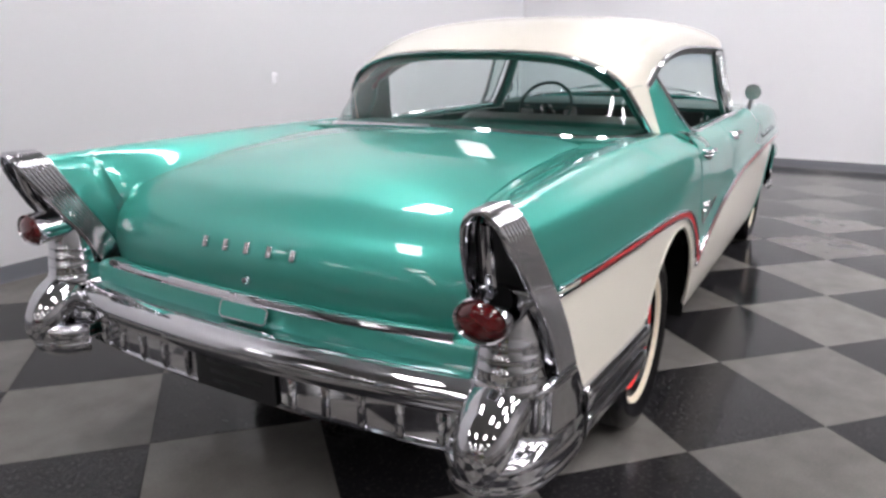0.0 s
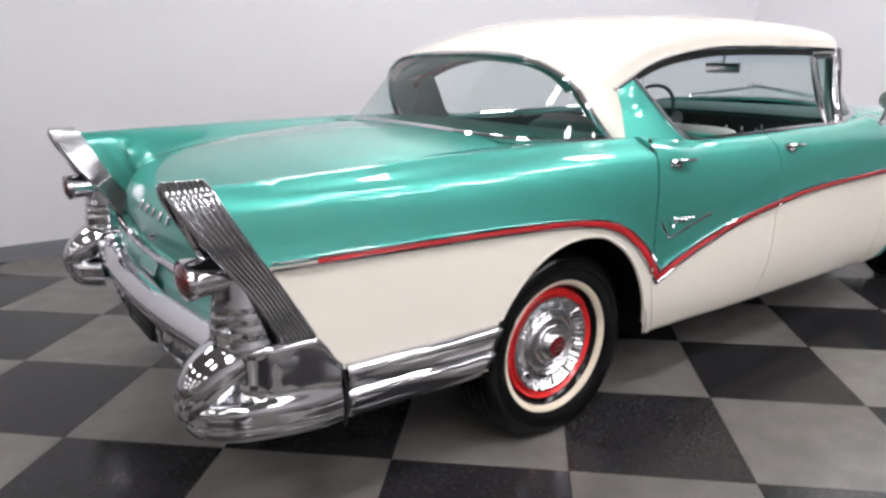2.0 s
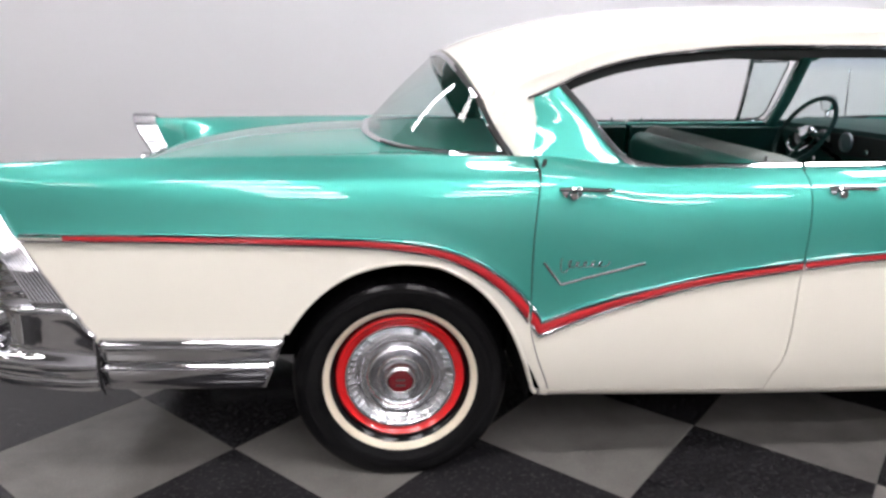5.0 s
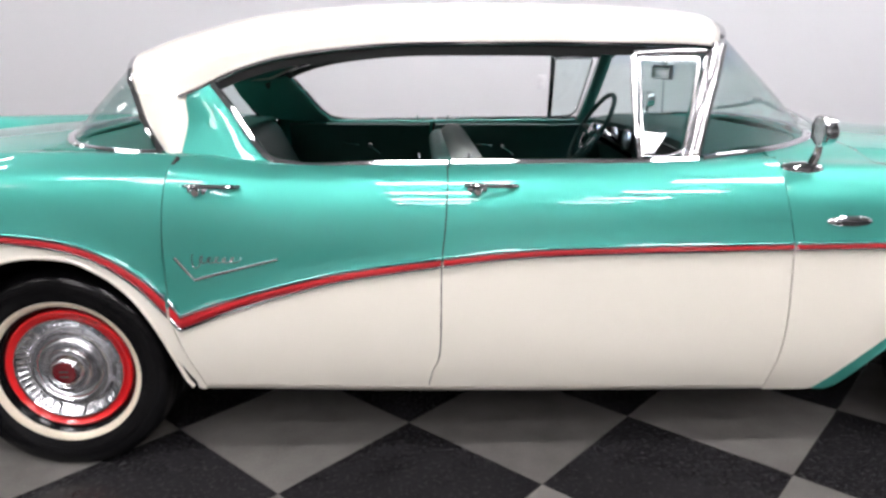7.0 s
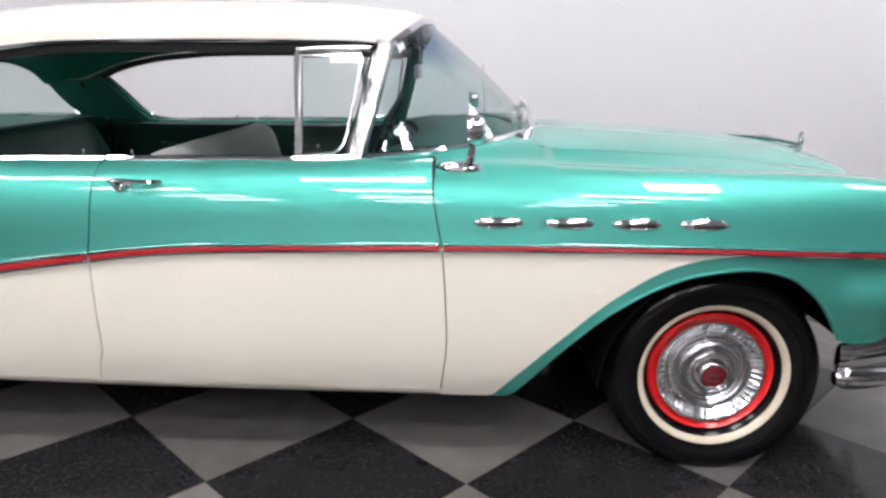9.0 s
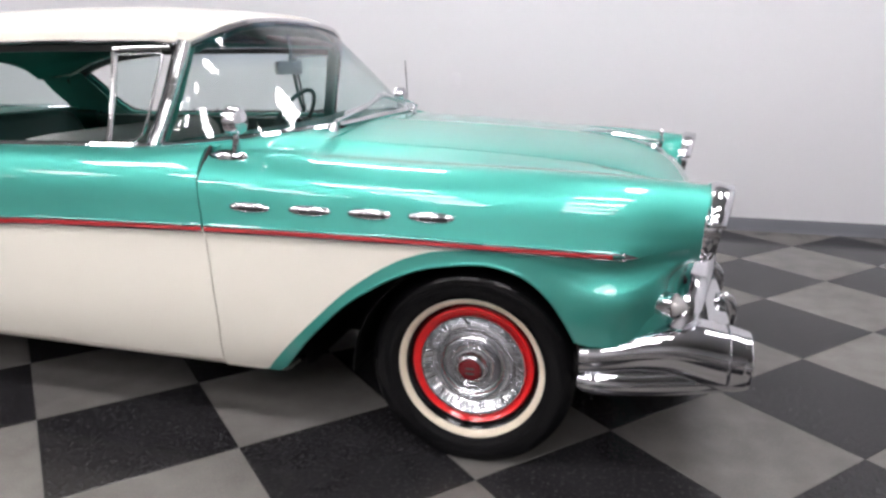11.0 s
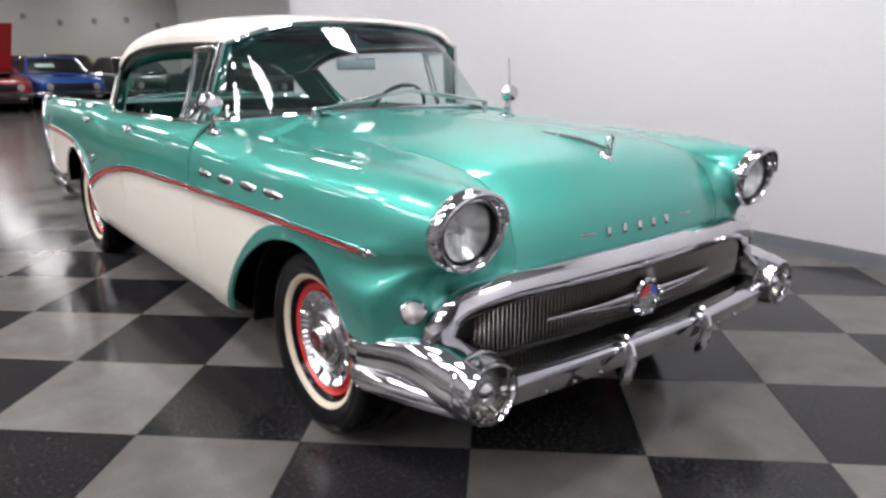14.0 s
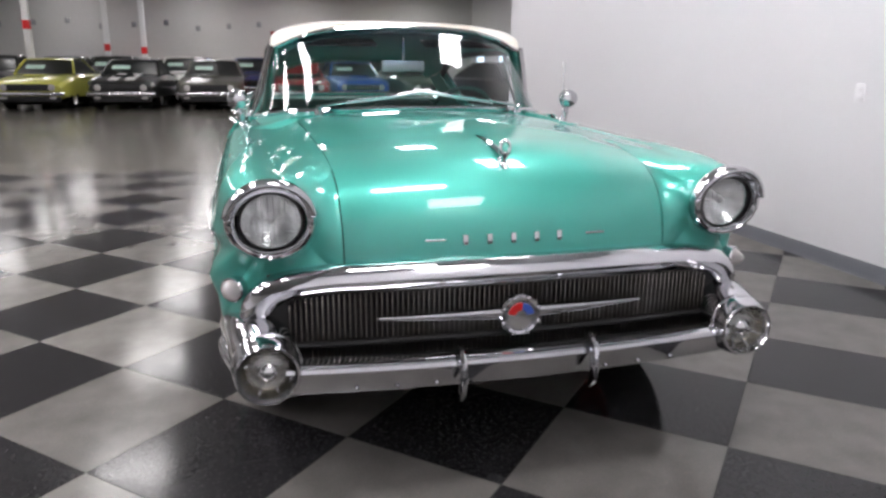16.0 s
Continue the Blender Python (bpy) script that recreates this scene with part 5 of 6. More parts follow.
        ext.append([(x, s * (float(side_y(x, 0.6)) + t), z) for x in np.linspace(-0.887, xe, 24)])
    sheet("bumper_extension", ext, CHROME, car, "chrome lower side panel ahead of the rear bumper", solid=0.008, sharp=0.7)

rb = empty("rear_bumper", car)
rb["label"] = "chrome rear bumper bar with ribbed apron"
bar = [(-1.205 + 0.05 * (y / 0.7) ** 2, y, 0.568 + 0.004 * (y / 0.7) ** 2) for y in np.linspace(-0.74, 0.74, 31)]
sweep("bar", bar, [(0.035, -0.044), (-0.010, -0.046), (-0.024, -0.040), (-0.033, -0.024), (-0.036, -0.006), (-0.032, 0.012), (-0.022, 0.028), (-0.006, 0.040), (0.014, 0.046), (0.040, 0.047), (0.066, 0.044)], CHROME, rb)
apron = [[(x + 0.05 * (y / 0.7) ** 2, y, z) for y in np.linspace(-0.72, 0.72, 25)] for x, z in ((-1.185, 0.545), (-1.19, 0.52), (-1.19, 0.43), (-1.175, 0.41), (-1.13, 0.40))]
sheet("apron", apron, CHROME, rb, solid=0.008)
for y in (-0.64, -0.53, -0.42, -0.31, -0.20, 0.20, 0.31, 0.42, 0.53, 0.64):
    sweep("apron_rib", [(x + 0.05 * (y / 0.7) ** 2, y, z) for x, z in ((-1.188, 0.535), (-1.196, 0.52), (-1.196, 0.432), (-1.182, 0.415))], circle(0.010, 8, 0.012), CHROME, rb, up=(0, 1, 0))
sweep("lower_rail", [(-1.186 + 0.05 * (y / 0.7) ** 2, y, 0.418) for y in np.linspace(-0.72, 0.72, 25)], circle(0.012, 10), CHROME, rb)
plate = empty("number_plate", car)
plate["label"] = "black plate with plain grey bars in the bumper"
box("plate_board", (0.012, 0.30, 0.108), (-1.202, 0, 0.473), BLACK, plate, bevel=0.004)
for k, (y, w, z) in enumerate(((0.02, 0.16, 0.505), (-0.01, 0.20, 0.475), (0.03, 0.10, 0.445))):
    box("bar", (0.003, w, 0.010), (-1.2095, y, z), DASH, plate, bevel=0.001)
flap = empty("filler_flap", car)
fp = [(-1.140, -0.078, 0.668), (-1.140, 0.078, 0.668), (-1.142, 0.088, 0.660), (-1.152, 0.088, 0.630), (-1.154, 0.078, 0.622), (-1.154, -0.078, 0.622), (-1.152, -0.088, 0.630), (-1.142, -0.088, 0.660)]
fl2 = np.array(fp + fp[:1]) + np.array((-0.007, 0, 0.004))
sweep("flap_edge", fl2, circle(0.0032, 6), CHROME, flap)
mesh_object("flap_plate", np.array(fp) + np.array((-0.006, 0, 0.003)), [tuple(range(8))], TEAL, flap, smooth=False, solid=0.004)


# raised chrome marks across trunk and hood stand as plain bars
def marks(ys3, place, axis):
    for y in ys3:
        x, z = place(y)
        m = box("trim_mark", (0.014, 0.018, 0.034), (0, 0, 0), CHROME, car, "small chrome mark", bevel=0.004)
        m.matrix_local = Matrix.Translation((x, y, z)) @ Matrix.Rotation(axis, 4, "Y")


marks((-0.164, -0.082, 0.0, 0.082, 0.164), lambda y: (-1.120 + 0.10 * y * y, 0.825), math.radians(22))
lathe("trunk_lock", [(0.0, 0.012), (0.010, 0.011), (0.013, 0.0)], (-1.130, 0.0, 0.738), (-1, 0, 0), CHROME, car, seg=16, label="small chrome trunk lock")
marks((-0.156, -0.078, 0.0, 0.078, 0.156), lambda y: (3.968 - 0.14 * y * y, 0.775), math.radians(-7))
for y in (-0.262, 0.262):
    box("trim_dash", (0.010, 0.066, 0.008), (3.955, y, 0.776), CHROME, car, bevel=0.003, turn=pose(0, 0, 0, 0, 0, 4 if y > 0 else -4))

# ---- front end ----
for s in (-1, 1):
    lamp = empty("headlight", car)
    lamp["label"] = "round headlight in a hooded chrome bezel"
    c = (3.938, s * 0.74, 0.855)
    ax = (1, 0, -0.11)
    lathe("bezel", [(0.114, -0.03), (0.119, -0.012), (0.1235, 0.002), (0.122, 0.014), (0.113, 0.028), (0.103, 0.032), (0.097, 0.026), (0.092, 0.004)], c, ax, CHROME, lamp, seg=56, squash=(1.05, 0.95))
    lathe("retaining_ring", [(0.0925, 0.016), (0.091, 0.006), (0.088, 0.002), (0.084, 0.004), (0.083, 0.008)], c, ax, DARKTRIM, lamp, "dark ring round the lens", seg=48)
    visor = []
    for a in np.linspace(math.radians(8), math.radians(172), 37):
        lift = max(0.0, math.sin(a)) ** 2
        row = []
        for dx, r in ((-0.012, 0.118), (-0.004, 0.124), (0.012, 0.127), (0.036 + 0.016 * lift, 0.121), (0.040 + 0.016 * lift, 0.110), (0.026, 0.101)):
            up3 = 0.95 * (r + 0.006 * lift) * math.sin(a)
            row.append((c[0] + dx + 0.11 * up3, c[1] + r * 1.05 * math.cos(a), c[2] + up3))
        visor.append(row)
    sheet("visor", visor, CHROME, lamp, solid=0.004, sharp=3.2)
    lathe("reflector", [(0.0, -0.055), (0.03, -0.05), (0.06, -0.03), (0.084, 0.0)], c, ax, SILVERED, lamp, seg=40)
    lathe("bulb", [(0.0, -0.012), (0.012, -0.018), (0.014, -0.03), (0.010, -0.055)], c, ax, WHITE, lamp, seg=16)
    lathe("lens", [(0.084, 0.005), (0.069, 0.015), (0.046, 0.023), (0.023, 0.028), (0.0, 0.030)], c, ax, CLEAR, lamp, seg=40)
    for k in range(-9, 10, 2):
        y = k * 0.0078
        h = math.sqrt(max(0.0, 0.075**2 - y * y)) * 0.95
        pth = [(c[0] + 0.027 - 0.020 * ((y * y + z * z) / 0.0066) - 0.11 * z, c[1] + y, c[2] + z) for z in np.linspace(-h, h, 9)]
        sweep("lens_flute", pth, circle(0.0014, 5), CLEAR, lamp, up=(0, 1, 0))
    park = empty("parking_light", car)
    pa = (0.86, s * 0.5, 0.02)
    lathe("ring", [(0.036, -0.06), (0.038, 0.004), (0.034, 0.009), (0.031, 0.004)], (3.858, s * 0.862, 0.630), pa, CHROME, park, seg=28)
    lathe("lens", [(0.032, 0.003), (0.028, 0.014), (0.018, 0.030), (0.008, 0.039), (0.0, 0.041)], (3.858, s * 0.862, 0.630), pa, AMBER, park, "frosted clear dome", seg=28)
    # bumper corner with bullet
    fb = empty("front_bumper_end", car)
    fb["label"] = "chrome bumper corner ending in a round lamp bullet"
    st = [(4.082, 0.772, 0.440, 0.088, 0.090), (4.06, 0.772, 0.441, 0.092, 0.096), (4.01, 0.775, 0.446, 0.095, 0.100), (3.95, 0.785, 0.460, 0.094, 0.098), (3.87, 0.808, 0.474, 0.082, 0.082), (3.79, 0.840, 0.470, 0.060, 0.068), (3.70, 0.874, 0.455, 0.038, 0.056), (3.64, 0.891, 0.446, 0.027, 0.048), (3.595, 0.90, 0.441, 0.017, 0.042)]
    ring = np.array([[(x, s * (y + ry * math.copysign(abs(math.cos(a)) ** 0.85, math.cos(a))), z + rz * math.copysign(abs(math.sin(a)) ** 0.85, math.sin(a))) for a in np.linspace(0, 2 * math.pi, 37)] for x, y, z, ry, rz in st])
    ring = np.array([spline(ring[:, j], 30) for j in range(37)]).transpose(1, 0, 2)
    sheet("bumper_corner", ring, CHROME, fb, sharp=1.0)
    lower = spline([(3.592, s * 0.903, 0.370), (3.70, s * 0.893, 0.371), (3.82, s * 0.862, 0.372), (3.93, s * 0.828, 0.374), (4.02, s * 0.800, 0.378)], 22)
    sweep("lower_bar", lower, circle(0.030, 14, 0.040), CHROME, fb, scale=np.r_[0.55, 0.85, np.ones(20)])
    jr = np.array([[4.030, s * (0.773 + 0.094 * math.cos(a)), 0.444 + 0.099 * math.sin(a)] for a in np.linspace(0, 2 * math.pi, 41)])
    sweep("step_ring", jr, circle(0.006, 8), CHROME, fb, up=(1, 0, 0))
    fc = (4.078, s * 0.772, 0.440)
    lathe("lamp_rim", [(0.090, -0.01), (0.092, 0.008), (0.088, 0.017), (0.082, 0.017), (0.077, 0.006), (0.0745, -0.006)], fc, (1, 0, 0), CHROME, fb, seg=48)
    lathe("lamp_bowl", [(0.0747, -0.005), (0.071, -0.020), (0.060, -0.034), (0.036, -0.038), (0.0, -0.038)], fc, (1, 0, 0), BOWL, fb, "dull metal lamp reflector", seg=48)
    for k in range(8):
        a = math.pi * (k + 0.5) / 4
        sweep("bowl_rib", [(4.078 + dx, s * (0.772 + r * math.cos(a)), 0.440 + r * math.sin(a)) for r, dx in ((0.026, -0.030), (0.056, -0.028), (0.072, -0.008))], circle(0.004, 6), CHROME, fb, up=(1, 0, 0))
    lathe("lamp_glass", [(0.062, -0.030), (0.056, -0.020), (0.040, -0.012), (0.026, -0.010)], fc, (1, 0, 0), CLEAR, fb, "clear ribbed lamp glass", seg=40)
    lathe("lamp_core", [(0.027, -0.036), (0.027, -0.010), (0.019, -0.002), (0.010, 0.002), (0.0, 0.003)], fc, (1, 0, 0), BRIGHT, fb, seg=24)

GRX = lambda y: 3.966 - 0.036 * (y / 0.72) ** 2
gr = empty("grille", car)
gr["label"] = "wide chrome-framed grille of fine upright bars"
arch2 = [(3.875, -0.80, 0.545), (3.892, -0.795, 0.585), (3.908, -0.755, 0.632), (3.935, -0.64, 0.664), (3.966, -0.42, 0.678), (3.982, -0.2, 0.682), (3.988, 0, 0.683)]
arch2 = arch2 + [(x, -y, z) for x, y, z in arch2[-2::-1]]
sweep("grille_hood", spline(arch2, 80), [(-0.034, -0.014), (-0.012, -0.044), (0.014, -0.050), (0.038, -0.030), (0.048, -0.004), (0.040, 0.022), (0.020, 0.038), (-0.008, 0.042), (-0.034, 0.024)], CHROME, gr, "broad chrome arch over the grille", up=(0, 0, 1))
sheet("grille_back", [[(GRX(y) - 0.034, y, z) for y in np.linspace(-0.76, 0.76, 21)] for z in (0.36, 0.45, 0.55, 0.68)], BLACK, gr, solid=0.01)


def top_of(y):
    return 0.668 - 0.10 * abs(y / 0.74) ** 5


count = 88
for k in range(count):
    y = -0.70 + 1.40 * k / (count - 1)
    for lo, hi, dx in ((0.470, top_of(y), 0.0), (0.385, 0.446, -0.018)):
        if lo < 0.4 and abs(y) > 0.64:
            continue
        v = [(GRX(y) + dx + a, y + b, lo + (hi - lo) * c2 + (0.0)) for c2 in (0, 1) for a, b in ((-0.006, -0.0038), (0.0, -0.0034), (0.004, 0.0), (0.0, 0.0034), (-0.006, 0.0038))]
        f = [(0, 1, 6, 5), (1, 2, 7, 6), (2, 3, 8, 7), (3, 4, 9, 8), (5, 6, 7, 8, 9), (4, 3, 2, 1, 0)]
        mesh_object("grille_bar", v, f, GRILLE, gr, smooth=False)
sweep("divider", [(GRX(y) - 0.006, y, 0.458) for y in np.linspace(-0.70, 0.70, 25)], circle(0.011, 8), BLACK, gr)
for s in (-1, 1):
    spear = [(GRX(y) + 0.03 - 0.02 * (abs(y) / 0.45) ** 2, s * y, 0.537) for y in np.linspace(0.05, 0.44, 14)]
    sweep("spear", spear, circle(0.014, 8, 0.019), CHROME, gr, up=(0, 0, 1), scale=np.linspace(1.25, 0.25, 14))
ec = (4.003, 0.0, 0.530)
em = lathe("emblem", [(0.066, -0.02), (0.068, 0.004), (0.062, 0.012), (0.052, 0.010), (0.050, 0.004), (0.0, 0.004)], ec, (1, 0, 0), CHROME, gr, "round chrome emblem", seg=40)
lathe("emblem_disc", [(0.046, 0.004), (0.044, 0.010), (0.0, 0.012)], ec, (1, 0, 0), BRIGHT, em, seg=32)
for k in range(8):
    a = 2 * math.pi * (k + 0.5) / 8
    lathe("stud", [(0.0, 0.012), (0.007, 0.009), (0.010, 0.0), (0.010, -0.012)], (ec[0] + 0.006, ec[1] + 0.061 * math.cos(a), ec[2] + 0.061 * math.sin(a)), (1, 0, 0), CHROME, em, seg=12)
for mat, a0, a1 in ((BLUE, 0.15, 1.4), (RED, 1.5, 2.95)):
    aa = np.linspace(a0, a1, 10)
    v = [(ec[0] + 0.0135, ec[1] - r * math.cos(a) * -1, ec[2] + r * math.sin(a)) for r in (0.020, 0.042) for a in aa]
    mesh_object("emblem_field", v, grid_faces(2, 10), mat, em, smooth=False, solid=0.002)
bumper = empty("front_bumper", car)
bumper["label"] = "chrome front bumper bar with two guards"
FBX = lambda y: 4.054 - 0.022 * (y / 0.7) ** 2
path = [(FBX(y), y, 0.392 + 0.012 * (y / 0.7) ** 2) for y in np.linspace(-0.72, 0.72, 33)]
sweep("bar", path, [(-0.035, -0.062), (-0.012, -0.063), (-0.004, -0.060), (0.032, 0.008), (0.038, 0.022), (0.035, 0.034), (0.022, 0.042), (-0.004, 0.045), (-0.035, 0.042)], CHROME, bumper)
for y in (-0.52, -0.40, -0.28, 0.28, 0.40, 0.52):
    lathe("bolt", [(0.0, 0.006), (0.004, 0.005), (0.007, 0.002), (0.008, -0.004)], (FBX(y) + 0.006, y, 0.346 + 0.012 * (y / 0.7) ** 2), (0.9, 0, -0.3), CHROME, bumper, seg=14)
for y in (-0.212, 0.212):
    g = spline([(FBX(y) + 0.0, y, 0.452), (FBX(y) + 0.042, y, 0.446), (FBX(y) + 0.062, y, 0.40), (FBX(y) + 0.056, y, 0.345), (FBX(y) + 0.03, y, 0.295)], 18)
    sweep("guard", g, circle(0.022, 10, 0.012), CHROME, bumper, up=(0, 1, 0), scale=[0.7, 0.85] + [1.0] * 12 + [0.95, 0.85, 0.7, 0.4])
sheet("valance", [[(FBX(y) - dx, y, z) for y in np.linspace(-0.78, 0.78, 15)] for dx, z in ((0.05, 0.36), (0.09, 0.33), (0.16, 0.31))], UNDER, car, "dark lower valance", solid=0.008)

# ---- hood ornament, mirrors, antenna, wipers ----
orn = empty("hood_ornament", car)
orn["label"] = "chrome gunsight hood ornament with long spear"
sweep("spear", spline([(3.50, 0, 1.050), (3.60, 0, 1.043), (3.70, 0, 1.031), (3.81, 0, 1.010)], 16), circle(0.010, 8, 0.008), CHROME, orn, scale=np.r_[np.linspace(0.3, 1, 8), np.ones(8)])
sweep("stem", [(3.80, 0, 0.97), (3.812, 0, 1.0), (3.816, 0, 1.024)], circle(0.011, 8), CHROME, orn, up=(0, 1, 0))
sweep("gunsight", [(3.815 + 0.0 * a, 0.016 * math.cos(a), 1.038 + 0.024 * math.sin(a)) for a in np.linspace(0, 2 * math.pi, 25)], circle(0.006, 8), CHROME, orn, up=(1, 0, 0))
lathe("base", [(0.0, 0.012), (0.015, 0.010), (0.024, 0.0), (0.026, -0.012)], (3.80, 0, 0.988), (0.5, 0, 0.86), CHROME, orn, seg=20, squash=(0.7, 1.6))
for s in (-1, 1):
    dm = empty("door_mirror", car)
    dm["label"] = "round chrome mirror on a short stalk"
    c = (2.430, s * 0.850, 1.137)
    lathe("head", [(0.0, 0.040), (0.026, 0.038), (0.039, 0.031), (0.044, 0.020), (0.045, 0.002), (0.048, -0.002), (0.048, -0.012), (0.044, -0.014)], c, (1, s * 0.05, 0.05), CHROME, dm, seg=32)
    lathe("mirror_glass", [(0.0, -0.010), (0.044, -0.011)], c, (1, s * 0.05, 0.05), SILVERED, dm, seg=32)
    sweep("stalk", spline([(2.430, s * 0.844, 1.094), (2.428, s * 0.840, 1.065), (2.420, s * 0.835, 1.032)], 8), circle(0.013, 10), CHROME, dm, up=(1, 0, 0), scale=np.linspace(0.8, 1.2, 8))
    lathe("foot", [(0.0, 0.014), (0.016, 0.012), (0.026, 0.004), (0.030, -0.012)], (2.388, s * 0.832, 1.022), (0, s * 0.35, 1), CHROME, dm, seg=24, squash=(0.8, 2.6))
ant = empty("antenna", car)
ant["label"] = "thin chrome whip antenna on the fender"
sweep("mast", [(2.50, 0.79, 1.03), (2.495, 0.79, 1.17), (2.485, 0.79, 1.325)], circle(0.0035, 6), CHROME, ant, up=(1, 0, 0))
lathe("base", [(0.0, 0.045), (0.007, 0.042), (0.009, 0.02), (0.016, 0.006), (0.018, -0.015)], (2.50, 0.79, 1.022), (0, 0, 1), CHROME, ant, seg=16)
for s in (-1, 1):
    wp = empty("wiper", car)
    wp["label"] = "chrome windshield wiper resting raised on the glass"
    lathe("pivot", [(0.0, 0.04), (0.011, 0.036), (0.015, 0.01), (0.022, 0.0), (0.024, -0.02)], (2.625, s * 0.485, 1.082), (0.4, 0, 0.9), CHROME, wp, seg=18)
    sweep("arm", spline([(2.635, s * 0.485, 1.112), (2.655, s * 0.36, 1.132), (2.655, s * 0.20, 1.156), (2.645, s * 0.12, 1.168)], 14), circle(0.009, 8, 0.006), CHROME, wp)
    sweep("blade", spline([(2.62, s * 0.36, 1.128), (2.645, s * 0.20, 1.150), (2.645, s * 0.06, 1.172), (2.635, s * -0.04, 1.186)], 12), circle(0.007, 6, 0.010), SATIN, wp)
for y in (-0.40, -0.24, -0.08, 0.08, 0.24, 0.40):
    box("cowl_slot", (0.018, 0.09, 0.006), (2.64 - 0.03 * (y / 0.6) ** 2, y, 1.096 - 0.03 * (y / 0.62) ** 2), RUBSEAL, car, bevel=0.002)


# the nose measures a touch wider than the tail, and the car stands slightly askew
def ease_nose(x, y):
    f = np.clip((x - 1.5) / 2.2, 0.0, 1.0)
    f = f * f * (3 - 2 * f)
    return y * (1 + 0.019 * f) + 0.0175 * f


for ob in car.children_recursive:
    if ob.type == "MESH":
        shift = np.array(ob.matrix_local.translation)
        co = np.zeros(len(ob.data.vertices) * 3)
        ob.data.vertices.foreach_get("co", co)
        co = co.reshape(-1, 3)
        if shift.any():
            ob.location.y = float(ease_nose(shift[0], shift[1]))
        else:
            co[:, 1] = ease_nose(co[:, 0], co[:, 1])
            ob.data.vertices.foreach_set("co", co.ravel())


# ---- parked cars far down the hall ----
def hall_car(paint, stripes=None, lid_up=False, label="", trim=CHROME, width=0.93, glass=DASH):
    """A 1970s-looking coupe: nose towards +x, standing on z = 0 with its front bumper at x = 0."""
    e = empty("parked_car")
    tagged(e, label, "car", "cars parked in the hall")
    st = [(0.02, 0.48, 0.66), (-0.06, 0.44, 0.74), (-0.25, 0.30, 0.80), (-1.0, 0.28, 0.88), (-1.6, 0.27, 0.93), (-3.4, 0.27, 0.95), (-4.3, 0.30, 0.92), (-4.75, 0.38, 0.84), (-4.85, 0.46, 0.72)]
    P = []
    for x, lo, hi in st:
        wx = width * (0.90 if x > -0.1 or x < -4.7 else 1.0)
        half2 = [(0.0, lo), (wx * 0.8, lo), (wx * 0.97, lo + 0.06), (wx, (lo + hi) / 2), (wx * 0.985, hi - 0.08), (wx * 0.93, hi - 0.02), (wx * 0.8, hi), (wx * 0.4, hi + 0.015), (0, hi + 0.02)]
        P.append([(x, -y, z) for y, z in half2] + [(x, y, z) for y, z in half2[-2::-1]])
    P = np.array(P)
    m, n, _ = P.shape
    mesh_object("body", P.reshape(-1, 3), grid_faces(m, n) + [tuple(range(n)), tuple((m - 1) * n + i for i in range(n))], paint, e, sharp=0.5)
    cab = []
    for x, w, z in ((-1.45, 0.80, 0.93), (-1.95, 0.66, 1.28), (-2.15, 0.62, 1.325), (-2.9, 0.62, 1.33), (-3.2, 0.62, 1.30), (-4.0, 0.74, 0.94)):
        cab.append([(x, -w - 0.06 * (1.33 - z), 0.90), (x, -w, max(0.92, z - 0.06)), (x, -w * 0.9, z), (x, 0, z + 0.02), (x, w * 0.9, z), (x, w, max(0.92, z - 0.06)), (x, w + 0.06 * (1.33 - z), 0.90)])
    cab = np.array(cab)
    sheet("cabin_glass", cab[:, :], glass, e)
    roof = [[(x, y * w, z + 0.012 + 0.02 * (1 - y * y)) for y in np.linspace(-1, 1, 9)] for x, w, z in ((-1.93, 0.63, 1.29), (-2.15, 0.62, 1.325), (-2.9, 0.62, 1.33), (-3.2, 0.62, 1.30), (-4.0, 0.70, 0.96))]
    sheet("roof", roof, paint, e, solid=0.02)
    for s in (-1, 1):
        sweep("pillar", [(-1.42, s * 0.80, 0.93), (-1.93, s * 0.65, 1.30)], circle(0.03, 6), paint, e, up=(0, 1, 0))
    box("windscreen_sign", (0.02, 0.50, 0.16), (-1.60, -0.28, 1.12), SIGN, e, "pale paper sign behind the windscreen", turn=pose(0, 0, 0, 0, -54, 0))
    for x in (-0.88, -3.78):
        for s in (-1, 1):
            w = lathe("wheel", [(0.0, 0.06), (0.18, 0.07), (0.20, 0.10), (0.30, 0.10), (0.335, 0.07), (0.335, -0.1), (0.0, -0.1)], (x, s * (width - 0.12), 0.335), (0, s, 0), RUBBER, e, seg=20)
            lathe("rim", [(0.0, 0.085), (0.05, 0.09), (0.17, 0.07), (0.19, 0.102), (0.20, 0.098)], (x, s * (width - 0.12), 0.335), (0, s, 0), SATIN, w, seg=16)
    box("grille", (0.04, 1.30, 0.17), (0.035, 0, 0.60), BLACK, e, bevel=0.01)
    for s in (-1, 1):
        lathe("headlamp", [(0.085, -0.02), (0.088, 0.012), (0.075, 0.02), (0.0, 0.026)], (0.045, s * 0.60, 0.60), (1, 0, 0), AMBER, e, seg=18)
    sweep("bumper", [(0.0 + 0.10 * (1 - (y / 0.9) ** 4), y, 0.44) for y in np.linspace(-0.9, 0.9, 13)], circle(0.03, 8, 0.05), trim, e)
    box("air_dam", (0.2, 1.5, 0.14), (-0.12, 0, 0.30), BLACK, e, bevel=0.02)
    # black box added below to deepen the shade under the car
    box("underbody", (4.3, 1.5, 0.18), (-2.4, 0, 0.24), UNDER, e, bevel=0.02)
